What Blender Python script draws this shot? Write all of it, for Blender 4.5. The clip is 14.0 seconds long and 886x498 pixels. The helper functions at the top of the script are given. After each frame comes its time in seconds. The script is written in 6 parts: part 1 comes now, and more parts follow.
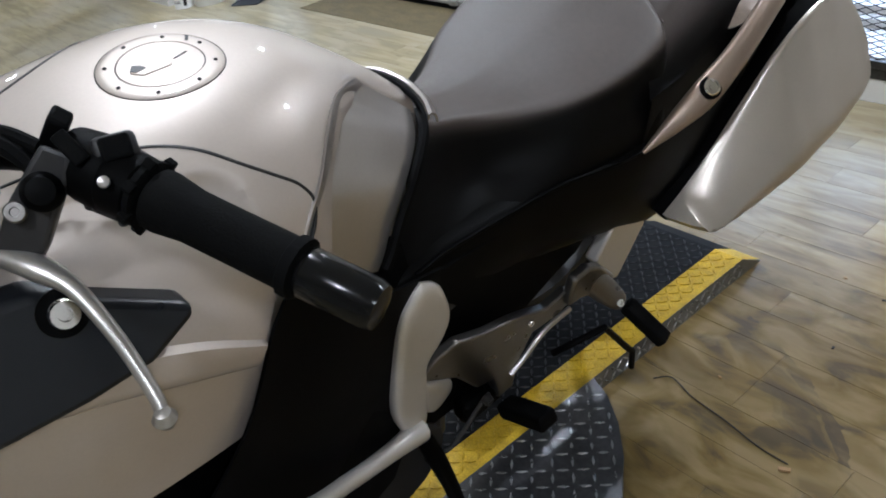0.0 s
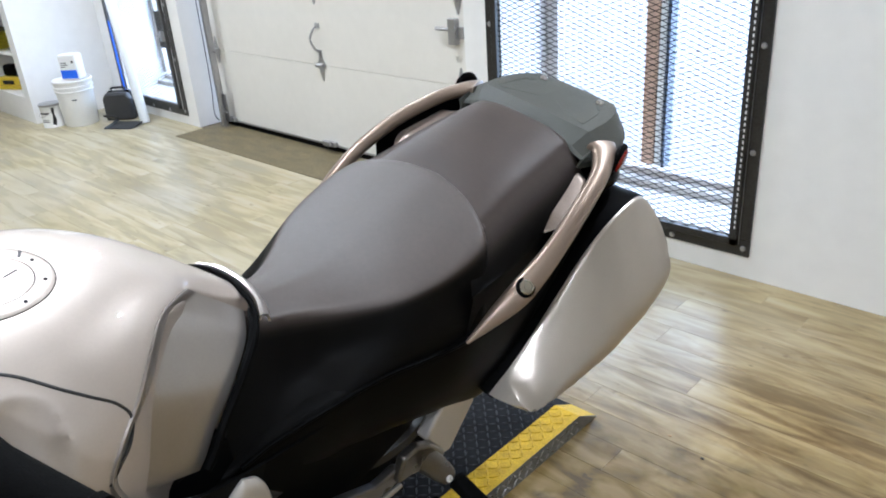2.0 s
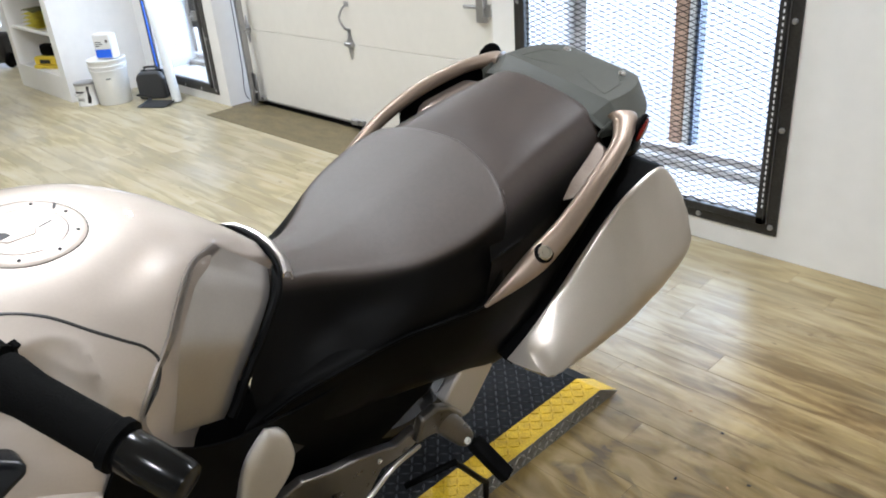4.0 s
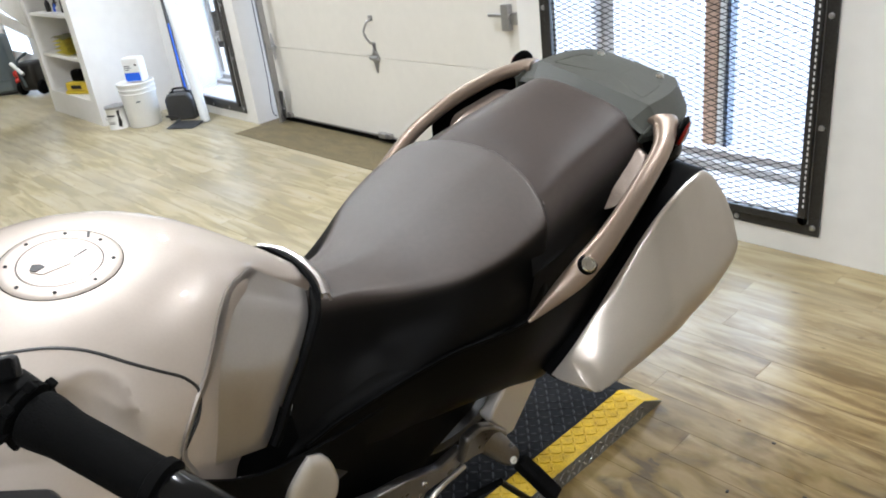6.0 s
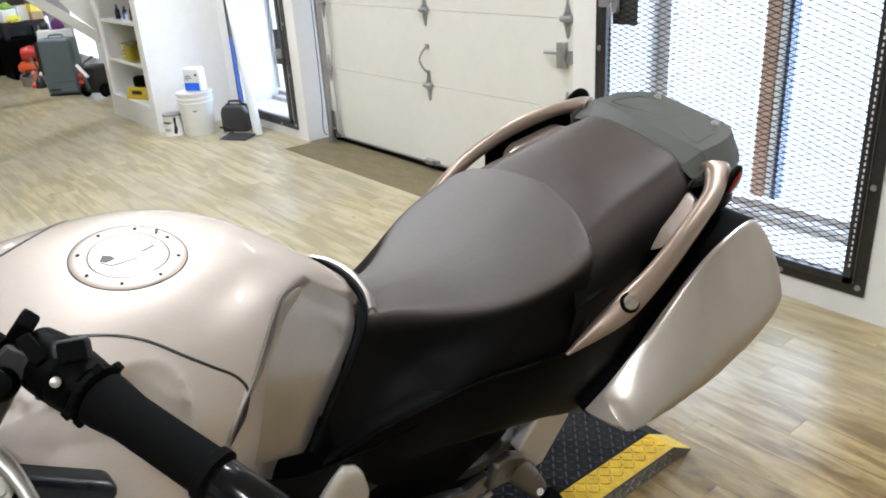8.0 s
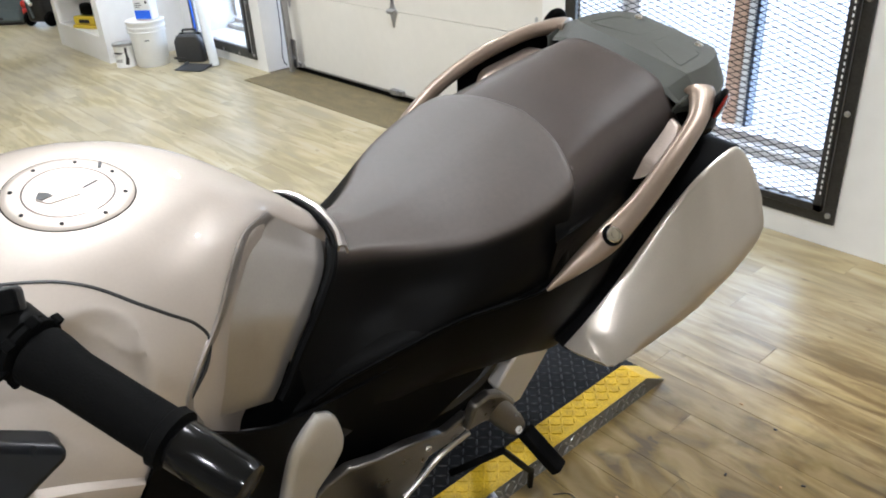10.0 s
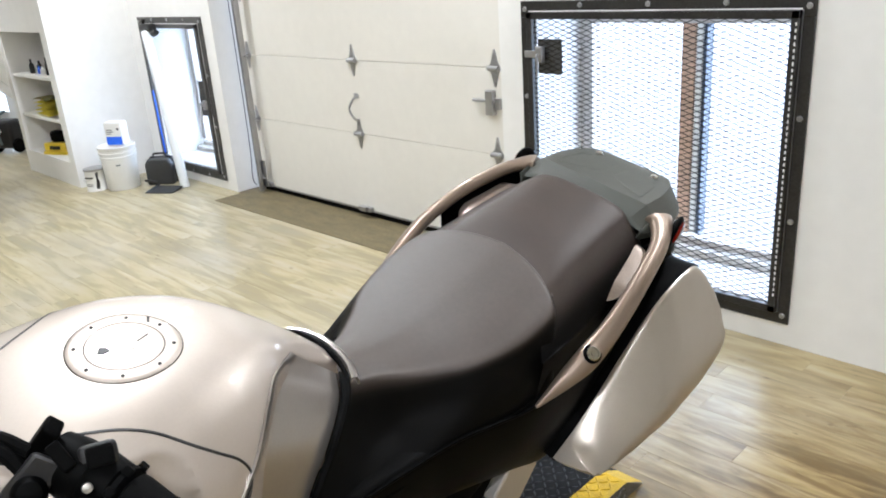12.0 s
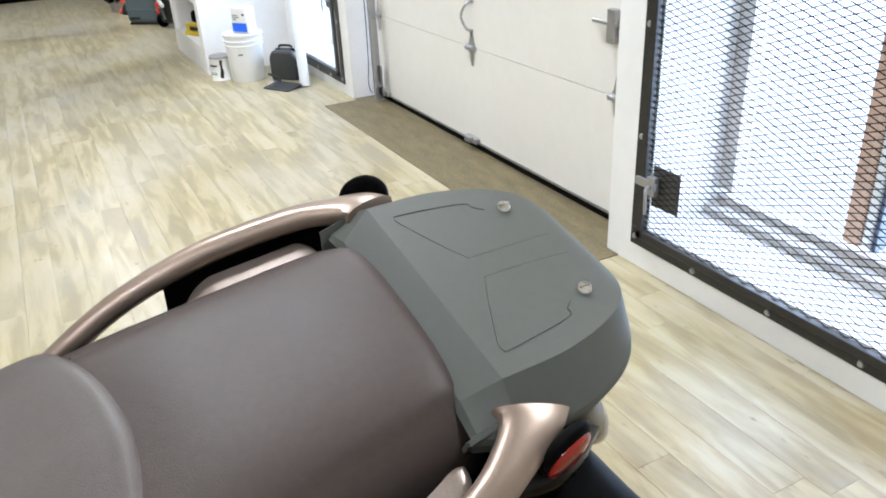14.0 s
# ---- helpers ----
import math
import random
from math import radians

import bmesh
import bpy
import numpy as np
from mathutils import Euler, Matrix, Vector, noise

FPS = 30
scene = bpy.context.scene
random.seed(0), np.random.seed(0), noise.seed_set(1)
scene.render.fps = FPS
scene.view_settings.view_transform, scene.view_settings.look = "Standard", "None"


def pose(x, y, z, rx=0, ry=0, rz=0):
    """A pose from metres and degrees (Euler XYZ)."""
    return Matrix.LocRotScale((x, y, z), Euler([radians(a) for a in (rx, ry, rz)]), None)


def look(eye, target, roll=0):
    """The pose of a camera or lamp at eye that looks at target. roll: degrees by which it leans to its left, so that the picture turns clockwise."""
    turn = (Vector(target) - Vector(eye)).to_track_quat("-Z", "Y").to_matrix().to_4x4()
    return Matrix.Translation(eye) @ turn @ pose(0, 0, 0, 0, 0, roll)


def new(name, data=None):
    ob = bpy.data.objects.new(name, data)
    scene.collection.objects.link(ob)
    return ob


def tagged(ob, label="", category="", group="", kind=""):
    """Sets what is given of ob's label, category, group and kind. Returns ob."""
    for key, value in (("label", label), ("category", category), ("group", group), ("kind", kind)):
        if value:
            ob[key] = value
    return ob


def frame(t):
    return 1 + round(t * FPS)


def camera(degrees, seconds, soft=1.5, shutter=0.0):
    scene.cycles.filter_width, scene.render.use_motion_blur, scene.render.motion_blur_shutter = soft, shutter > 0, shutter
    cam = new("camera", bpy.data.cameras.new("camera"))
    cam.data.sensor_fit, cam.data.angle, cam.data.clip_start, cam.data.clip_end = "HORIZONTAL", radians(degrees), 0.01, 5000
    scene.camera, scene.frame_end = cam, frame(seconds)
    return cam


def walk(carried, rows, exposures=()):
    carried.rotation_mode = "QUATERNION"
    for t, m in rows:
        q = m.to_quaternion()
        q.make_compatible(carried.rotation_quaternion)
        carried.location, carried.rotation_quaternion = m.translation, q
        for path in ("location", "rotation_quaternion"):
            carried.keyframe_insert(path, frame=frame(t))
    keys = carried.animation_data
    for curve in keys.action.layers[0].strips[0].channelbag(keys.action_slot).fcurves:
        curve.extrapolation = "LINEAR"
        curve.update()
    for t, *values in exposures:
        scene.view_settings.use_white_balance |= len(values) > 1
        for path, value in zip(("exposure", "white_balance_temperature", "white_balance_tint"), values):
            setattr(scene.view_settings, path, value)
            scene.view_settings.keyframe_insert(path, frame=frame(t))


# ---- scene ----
cam = camera(59.2, 14.0, soft=1.9)
PATH = [
    (0, (0.157, 0.019, 1.372), (-1.251, 0.957, 0.306), -11.3),
    (0.5, (0.169, 0.07, 1.386), (-1.257, 1.022, 0.357), -13.1),
    (1, (0.199, 0.064, 1.455), (-1.12, 1.185, 0.452), -5.6),
    (1.5, (0.218, 0.053, 1.486), (-1.059, 1.291, 0.57), -1.5),
    (2, (0.231, 0.067, 1.501), (-1.051, 1.351, 0.66), -4.1),
    (2.5, (0.249, 0.054, 1.494), (-1.073, 1.264, 0.604), -4.8),
    (2.7, (0.264, 0.05, 1.483), (-1.053, 1.269, 0.598), -5.1),
    (5, (0.266, 0.052, 1.481), (-1.067, 1.266, 0.615), -4.2),
    (5.5, (0.245, 0.061, 1.483), (-1.13, 1.254, 0.654), -6.7),
    (6, (0.227, 0.063, 1.475), (-1.154, 1.238, 0.632), -7.3),
    (6.5, (0.241, 0.042, 1.483), (-1.16, 1.225, 0.684), -5.5),
    (7, (0.24, 0.038, 1.478), (-1.181, 1.199, 0.682), -5.0),
    (7.2, (0.24, 0.031, 1.48), (-1.205, 1.174, 0.702), -5.0),
    (9.3, (0.196, 0.055, 1.476), (-1.212, 1.231, 0.681), -0.9),
    (9.5, (0.187, 0.067, 1.454), (-1.171, 1.224, 0.551), -2.0),
    (10, (0.172, 0.064, 1.45), (-1.18, 1.21, 0.524), -3.4),
    (10.5, (0.181, 0.032, 1.473), (-1.177, 1.225, 0.618), -2.0),
    (11, (0.206, -0.014, 1.49), (-1.206, 1.175, 0.719), 1.6),
    (11.5, (0.228, -0.054, 1.519), (-1.25, 1.103, 0.827), 0.8),
    (12, (0.21, -0.038, 1.543), (-1.143, 1.263, 0.853), -4.1),
    (12.2, (0.208, 0.014, 1.539), (-1.143, 1.317, 0.847), -5.3),
    (12.5, (0.194, 0.195, 1.52), (-1.163, 1.446, 0.75), -3.5),
    (13, (0.105, 0.415, 1.517), (-1.322, 1.527, 0.664), -1.0),
    (13.5, (-0.083, 0.698, 1.491), (-1.563, 1.623, 0.514), -2.2),
    (14, (-0.112, 0.998, 1.46), (-1.703, 1.806, 0.556), -2.9),
]
EXPOSURES = [(0, -0.38, 5000, 8), (0.5, -0.28, 4950, 8), (1.0, -0.06, 4950, 8), (2.5, 0.08, 5050, 8), (5.0, 0.06, 5300, 8), (12.0, 0.13, 5300, 8), (13.0, 0.26, 5200, 8), (14.0, 0.31, 5150, 8)]
walk(cam, [(t, look(eye, target, roll)) for t, eye, target, roll in PATH], EXPOSURES)

# ---- light ----
world = bpy.data.worlds.new("world")
scene.world = world
world.use_nodes = True
wn = world.node_tree
sky = wn.nodes.new("ShaderNodeTexSky")
sky.sky_type = "NISHITA"
sky.sun_disc = False
sky.sun_elevation = radians(38)
sky.sun_rotation = radians(150)
wn.links.new(sky.outputs[0], wn.nodes["Background"].inputs[0])
wn.nodes["Background"].inputs[1].default_value = 0.1


def area_lamp(name, m, sx, sy, power, colour):
    data = bpy.data.lights.new(name, "AREA")
    data.shape, data.size, data.size_y = "RECTANGLE", sx, sy
    data.energy, data.color = power, colour
    ob = new(name, data)
    ob.matrix_world = m
    return ob


def spot_lamp(name, place, power, colour, radius=0.045, degrees=150):
    data = bpy.data.lights.new(name, "SPOT")
    data.energy, data.color, data.shadow_soft_size = power, colour, radius
    data.spot_size, data.spot_blend = radians(degrees), 0.6
    ob = new(name, data)
    ob.location = place
    return ob


WALL_Y = 2.867
DAY = (0.80, 0.89, 1.0)
WARM = (1.0, 0.90, 0.78)
GATE_BIG = (-2.175, -0.858, 0.095, 1.35)
GATE_SMALL = (-6.16, -5.14, 0.07, 1.29)
GATE_FAR = (-10.95, -10.1, 0.2, 1.0)
for x0, x1, z0, z1 in (GATE_BIG, GATE_SMALL, GATE_FAR):
    area_lamp("window_daylight", pose((x0 + x1) / 2, WALL_Y + 0.55, (z0 + z1) / 2, 90, 0, 180), x1 - x0, z1 - z0, 30 if x0 > -3 else 22, DAY)
CEILING = 2.75
# All out of view; the last is added as fill for the near side.
LAMPS = [(-0.25, 2.50, 105), (-2.80, 2.30, 120), (-5.40, 2.10, 120), (-1.6, 0.75, 125), (-4.9, 0.4, 150), (-8.5, 1.4, 150), (-10.4, 0.9, 130), (-4.0, -2.4, 100), (1.9, -0.3, 120), (0.35, -0.85, 115)]
for lx, ly, power in LAMPS:
    spot_lamp("ceiling_lamp_light", (lx, ly, CEILING - 0.06), power, WARM)


# ---- materials ----
def material(name, colour, rough=0.5, metal=0.0, vary=0.12, scale=8.0, bump=0.0, bump_scale=200.0, coat=0.0, spread=0.0, stretch=(1, 1, 1), spec=0.5, rough_vary=0.08):
    m = bpy.data.materials.new(name)
    m.use_nodes = True
    t = m.node_tree
    b = t.nodes["Principled BSDF"]
    b.inputs["Metallic"].default_value = metal
    b.inputs["Coat Weight"].default_value = coat
    b.inputs["Coat Roughness"].default_value = 0.03
    b.inputs["Specular IOR Level"].default_value = spec
    co = t.nodes.new("ShaderNodeTexCoord")
    mp = t.nodes.new("ShaderNodeMapping")
    mp.inputs["Scale"].default_value = stretch
    t.links.new(co.outputs["Object"], mp.inputs[0])
    n1 = t.nodes.new("ShaderNodeTexNoise")
    n1.inputs["Scale"].default_value = scale
    n1.inputs["Detail"].default_value = 5
    t.links.new(mp.outputs[0], n1.inputs["Vector"])
    n2 = t.nodes.new("ShaderNodeTexNoise")
    n2.inputs["Scale"].default_value = scale * 9
    n2.inputs["Detail"].default_value = 3
    t.links.new(mp.outputs[0], n2.inputs["Vector"])
    add = t.nodes.new("ShaderNodeMath")
    add.operation = "ADD"
    half = t.nodes.new("ShaderNodeMath")
    half.operation = "MULTIPLY"
    half.inputs[1].default_value = 0.5
    t.links.new(n1.outputs[0], add.inputs[0])
    t.links.new(n2.outputs[0], add.inputs[1])
    t.links.new(add.outputs[0], half.inputs[0])
    ramp = t.nodes.new("ShaderNodeMapRange")
    ramp.inputs["From Min"].default_value, ramp.inputs["From Max"].default_value = 0.3, 0.7
    ramp.inputs["To Min"].default_value, ramp.inputs["To Max"].default_value = 1 - vary, 1 + vary
    t.links.new(half.outputs[0], ramp.inputs[0])
    last = ramp.outputs[0]
    if spread:
        info = t.nodes.new("ShaderNodeObjectInfo")
        rr = t.nodes.new("ShaderNodeMapRange")
        rr.inputs["To Min"].default_value, rr.inputs["To Max"].default_value = 1 - spread, 1 + spread
        t.links.new(info.outputs["Random"], rr.inputs[0])
        mm = t.nodes.new("ShaderNodeMath")
        mm.operation = "MULTIPLY"
        t.links.new(last, mm.inputs[0])
        t.links.new(rr.outputs[0], mm.inputs[1])
        last = mm.outputs[0]
    mul = t.nodes.new("ShaderNodeVectorMath")
    mul.operation = "SCALE"
    mul.inputs[0].default_value = colour
    t.links.new(last, mul.inputs["Scale"])
    t.links.new(mul.outputs[0], b.inputs["Base Color"])
    r2 = t.nodes.new("ShaderNodeMapRange")
    r2.inputs["To Min"].default_value, r2.inputs["To Max"].default_value = max(0.02, rough - rough_vary), min(1, rough + rough_vary)
    t.links.new(n1.outputs[0], r2.inputs[0])
    t.links.new(r2.outputs[0], b.inputs["Roughness"])
    if bump:
        nb = t.nodes.new("ShaderNodeTexNoise")
        nb.inputs["Scale"].default_value = bump_scale
        nb.inputs["Detail"].default_value = 4
        t.links.new(mp.outputs[0], nb.inputs["Vector"])
        bp = t.nodes.new("ShaderNodeBump")
        bp.inputs["Strength"].default_value = bump
        bp.inputs["Distance"].default_value = 0.002
        t.links.new(nb.outputs[0], bp.inputs["Height"])
        t.links.new(bp.outputs[0], b.inputs["Normal"])
    return m


def glow(name, colour, strength):
    m = bpy.data.materials.new(name)
    m.use_nodes = True
    b = m.node_tree.nodes["Principled BSDF"]
    b.inputs["Base Color"].default_value = (*colour, 1)
    b.inputs["Emission Color"].default_value = (*colour, 1)
    b.inputs["Emission Strength"].default_value = strength
    return m


M_SILVER = material("champagne_silver_paint", (0.52, 0.46, 0.405), 0.49, 0.52, 0.03, 30, 0.03, 1400, coat=1.0, rough_vary=0.03)
M_PANNIER = material("pannier_silver_paint", (0.49, 0.447, 0.39), 0.30, 0.70, 0.03, 30, 0.02, 1400, rough_vary=0.02)
M_SATIN = material("satin_silver_plastic", (0.40, 0.375, 0.35), 0.30, 0.80, 0.04, 30, 0.0, coat=0.4, rough_vary=0.03)
M_BRONZE = material("bronze_silver_paint", (0.28, 0.215, 0.166), 0.40, 0.62, 0.04, 30, 0.03, 1400, coat=0.25, rough_vary=0.03)
M_COWL = material("dull_bronze_cowl_paint", (0.27, 0.22, 0.185), 0.34, 0.55, 0.15, 40, 0.05, 600, coat=0.3)
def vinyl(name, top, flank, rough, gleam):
    """Grained seat vinyl, its brown top turned to black, dull flanks by painted shade."""
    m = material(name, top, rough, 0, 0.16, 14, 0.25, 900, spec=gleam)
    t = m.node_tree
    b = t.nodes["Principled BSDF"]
    side_shade = t.nodes.new("ShaderNodeAttribute")
    side_shade.attribute_name = "side_shade"
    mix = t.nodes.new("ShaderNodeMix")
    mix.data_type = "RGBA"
    t.links.new(side_shade.outputs["Fac"], mix.inputs["Factor"])
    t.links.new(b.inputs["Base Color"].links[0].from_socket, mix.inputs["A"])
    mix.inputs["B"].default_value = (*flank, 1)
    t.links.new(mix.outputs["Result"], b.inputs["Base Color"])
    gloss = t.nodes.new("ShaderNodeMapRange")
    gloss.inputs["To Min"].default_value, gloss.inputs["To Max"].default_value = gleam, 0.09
    t.links.new(side_shade.outputs["Fac"], gloss.inputs[0])
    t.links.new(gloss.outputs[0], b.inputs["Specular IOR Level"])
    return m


# The near-black second colour is shade on the seat sides, put into the vinyl.
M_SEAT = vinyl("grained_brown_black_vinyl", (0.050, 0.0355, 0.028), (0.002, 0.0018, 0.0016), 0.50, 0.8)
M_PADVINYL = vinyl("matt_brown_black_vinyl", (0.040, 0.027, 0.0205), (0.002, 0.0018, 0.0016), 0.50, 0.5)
M_BLACKPL = material("satin_black_plastic", (0.0015, 0.0015, 0.0015), 0.5, 0, 0.1, 12, 0.15, 700, spec=0.04)
M_PLATE = material("grey_green_textured_plastic", (0.056, 0.059, 0.049), 0.50, 0, 0.06, 14, 0.2, 900)
M_COVER = material("satin_black_side_plastic", (0.002, 0.0019, 0.0018), 0.42, 0, 0.1, 12, 0.12, 700, spec=0.05)
M_RUBBER = material("black_rubber", (0.003, 0.003, 0.003), 0.7, 0, 0.15, 20, 0.4, 500, spec=0.05)
M_GLOSSBLK = material("gloss_black_plastic", (0.004, 0.004, 0.004), 0.16, 0, 0.1, 10, spec=0.2)
M_INSET = material("gloss_blue_black_plastic", (0.005, 0.006, 0.008), 0.30, 0, 0.1, 10, spec=0.35)
M_GUARD = material("satin_light_silver", (0.60, 0.57, 0.535), 0.36, 0.65, 0.04, 30, coat=0.2, rough_vary=0.03)
M_HANGER = material("cast_aluminium_hanger", (0.17, 0.160, 0.148), 0.30, 0.95, 0.12, 25, 0.1, 300)
M_CHROME = material("chrome", (0.75, 0.74, 0.72), 0.12, 1.0, 0.04, 30)
M_ALU = material("cast_aluminium", (0.45, 0.43, 0.40), 0.34, 0.85, 0.08, 25, 0.1, 300)
M_STEEL = material("galvanised_steel", (0.42, 0.42, 0.43), 0.42, 0.9, 0.15, 18, 0.05, 200)
M_DARKSTEEL = material("dark_painted_steel", (0.030, 0.028, 0.026), 0.42, 0.3, 0.45, 9, 0.2, 120)
M_MESH = material("dark_expanded_metal", (0.018, 0.017, 0.017), 0.6, 0.0, 0.15, 12, spec=0.15)
M_GATEGREY = material("worn_grey_gate_steel", (0.085, 0.083, 0.080), 0.45, 0.3, 0.45, 9, 0.2, 120)
M_SMOKE = material("smoke_grey_lens", (0.16, 0.155, 0.15), 0.14, 0, 0.05, 20, coat=0.5)
M_RED = material("red_lens", (0.20, 0.007, 0.004), 0.2, 0, 0.05, 20, coat=0.2)
M_RED2 = material("red_switch_plastic", (0.6, 0.03, 0.03), 0.4, 0, 0.05, 20)
M_WALL = material("white_wall_paint", (0.82, 0.81, 0.79), 0.62, 0, 0.035, 1.4, 0.12, 160)
M_DOORP = material("white_door_enamel", (0.74, 0.715, 0.66), 0.45, 0, 0.03, 2.0, 0.15, 260)
M_TRIM = material("white_gloss_trim", (0.83, 0.82, 0.79), 0.35, 0, 0.05, 3)
M_FRAMEWOOD = material("brown_window_frame", (0.58, 0.39, 0.27), 0.5, 0, 0.25, 12, 0.2, 90)
M_SILL = material("weathered_stone_sill", (0.50, 0.47, 0.43), 0.8, 0, 0.40, 16, 0.6, 60)
M_CHECK = material("dark_checker_plate", (0.012, 0.0125, 0.0135), 0.75, 0.0, 0.25, 10, 0.15, 120, spec=0.08)
M_CHECKBR = material("bright_checker_plate", (0.11, 0.11, 0.115), 0.34, 0.85, 0.30, 10, 0.15, 120)
M_TREAD = material("worn_tread_metal", (0.045, 0.045, 0.048), 0.42, 0.3, 0.5, 40, 0.1, 120, spec=0.3)
M_TREADBR = material("bright_tread_metal", (0.40, 0.40, 0.41), 0.28, 0.9, 0.4, 40, 0.1, 120)
M_WINFRAME = material("grey_brown_window_frame", (0.55, 0.51, 0.47), 0.5, 0.0, 0.2, 12, 0.2, 90)
M_BLUESTEEL = material("dark_blue_window_bead", (0.07, 0.088, 0.13), 0.45, 0, 0.2, 12)
M_SKIRT = material("bright_skirt_plate", (0.22, 0.22, 0.225), 0.34, 0.8, 0.3, 30, 0.1, 120)
M_YELLOW = material("worn_yellow_paint", (0.52, 0.345, 0.006), 0.5, 0, 0.42, 22, 0.2, 150, spec=0.25)
M_DIM = material("grey_painted_wall", (0.34, 0.33, 0.31), 0.7, 0, 0.1, 1.4, 0.12, 160)
M_MAT = material("worn_concrete_threshold", (0.15, 0.122, 0.062), 0.6, 0, 0.5, 6, 0.5, 80, stretch=(1, 3, 1))
M_JOINT = material("dark_floor_joint", (0.16, 0.13, 0.09), 0.7)
M_PLASTW = material("white_plastic", (0.80, 0.80, 0.79), 0.38, 0, 0.04, 9)
M_BLUE = material("blue_print", (0.03, 0.13, 0.75), 0.45)
M_GREYCASE = material("blue_grey_hard_plastic", (0.115, 0.145, 0.16), 0.45, 0, 0.1, 6, 0.2, 200)
M_YELLOWCLOTH = material("yellow_cloth", (0.72, 0.64, 0.07), 0.9, 0, 0.3, 18, 0.5, 90)
M_OLIVE = material("olive_cloth", (0.17, 0.16, 0.05), 0.9, 0, 0.3, 18, 0.5, 90)
M_YELLOWPL = material("yellow_tool_plastic", (0.70, 0.52, 0.03), 0.4, 0, 0.1, 15)
M_REDPAINT = material("red_machine_paint", (0.50, 0.03, 0.02), 0.25, 0, 0.1, 12, coat=0.4)
M_ORANGE = material("orange_red_plastic", (0.70, 0.11, 0.03), 0.4, 0, 0.12, 12)
M_DARK = material("dark_grey_metal", (0.018, 0.017, 0.017), 0.5, 0.2, 0.2, 10)
M_CASE = material("charcoal_case_plastic", (0.035, 0.036, 0.038), 0.45, 0, 0.2, 10, 0.2, 200)
M_CARD = material("brown_cardboard", (0.36, 0.23, 0.11), 0.85, 0, 0.15, 8)
M_PURPLE = material("purple_cloth", (0.10, 0.02, 0.12), 0.8, 0, 0.2, 12)
M_GREEN = material("green_plastic", (0.22, 0.38, 0.05), 0.5, 0, 0.2, 12)
M_TUBE = material("translucent_white_tube", (0.80, 0.83, 0.86), 0.35, 0, 0.03, 6)
M_SKY = glow("overcast_daylight", (0.95, 0.955, 1.0), 1.0)
M_BULB = glow("warm_bulb", (1.0, 0.86, 0.70), 60)


def floor_material(name, island):
    m = bpy.data.materials.new(name)
    m.use_nodes = True
    t = m.node_tree
    b = t.nodes["Principled BSDF"]
    geo = t.nodes.new("ShaderNodeNewGeometry")
    if island:
        rnd = geo.outputs["Random Per Island"]
    else:
        rnd = t.nodes.new("ShaderNodeObjectInfo").outputs["Random"]
    comb = t.nodes.new("ShaderNodeCombineXYZ")
    k = t.nodes.new("ShaderNodeMath")
    k.operation = "MULTIPLY"
    k.inputs[1].default_value = 37.0
    t.links.new(rnd, k.inputs[0])
    t.links.new(k.outputs[0], comb.inputs[0])
    t.links.new(k.outputs[0], comb.inputs[2])
    ad = t.nodes.new("ShaderNodeVectorMath")
    ad.operation = "ADD"
    t.links.new(geo.outputs["Position"], ad.inputs[0])
    t.links.new(comb.outputs[0], ad.inputs[1])
    mp = t.nodes.new("ShaderNodeMapping")
    mp.inputs["Scale"].default_value = (1.0, 6.0, 1.0)
    t.links.new(ad.outputs[0], mp.inputs[0])
    n1 = t.nodes.new("ShaderNodeTexNoise")
    n1.inputs["Scale"].default_value = 2.4
    n1.inputs["Detail"].default_value = 6
    n1.inputs["Roughness"].default_value = 0.50
    n1.inputs["Distortion"].default_value = 0.5
    t.links.new(mp.outputs[0], n1.inputs["Vector"])
    cr = t.nodes.new("ShaderNodeValToRGB")
    e = cr.color_ramp.elements
    e[0].position, e[0].color = 0.27, (0.285, 0.250, 0.166, 1)
    e[1].position, e[1].color = 0.72, (0.47, 0.435, 0.325, 1)
    e.new(0.42).color = (0.320, 0.272, 0.155, 1)
    e.new(0.54).color = (0.42, 0.367, 0.222, 1)
    t.links.new(n1.outputs[0], cr.inputs[0])
    rr = t.nodes.new("ShaderNodeMapRange")
    rr.inputs["To Min"].default_value, rr.inputs["To Max"].default_value = 0.93, 1.07
    t.links.new(rnd, rr.inputs[0])
    sc = t.nodes.new("ShaderNodeVectorMath")
    sc.operation = "SCALE"
    t.links.new(cr.outputs[0], sc.inputs[0])
    t.links.new(rr.outputs[0], sc.inputs["Scale"])
    # large worn greyish stains
    n3 = t.nodes.new("ShaderNodeTexNoise")
    n3.inputs["Scale"].default_value = 1.1
    n3.inputs["Detail"].default_value = 4
    t.links.new(geo.outputs["Position"], n3.inputs["Vector"])
    f3 = t.nodes.new("ShaderNodeMapRange")
    f3.inputs["From Min"].default_value, f3.inputs["From Max"].default_value = 0.45, 0.75
    f3.inputs["To Max"].default_value = 0.6
    t.links.new(n3.outputs[0], f3.inputs[0])
    mix = t.nodes.new("ShaderNodeMix")
    mix.data_type = "RGBA"
    mix.inputs["B"].default_value = (0.42, 0.40, 0.352, 1)
    t.links.new(f3.outputs[0], mix.inputs["Factor"])
    t.links.new(sc.outputs[0], mix.inputs["A"])
    # browner planks along the walk beside the ramp
    far = t.nodes.new("ShaderNodeVectorMath")
    far.operation = "DISTANCE"
    far.inputs[1].default_value = (0.15, 1.35, 0)
    t.links.new(geo.outputs["Position"], far.inputs[0])
    wf = t.nodes.new("ShaderNodeMath")
    wf.operation = "MULTIPLY_ADD"
    wf.inputs[1].default_value = 1.2
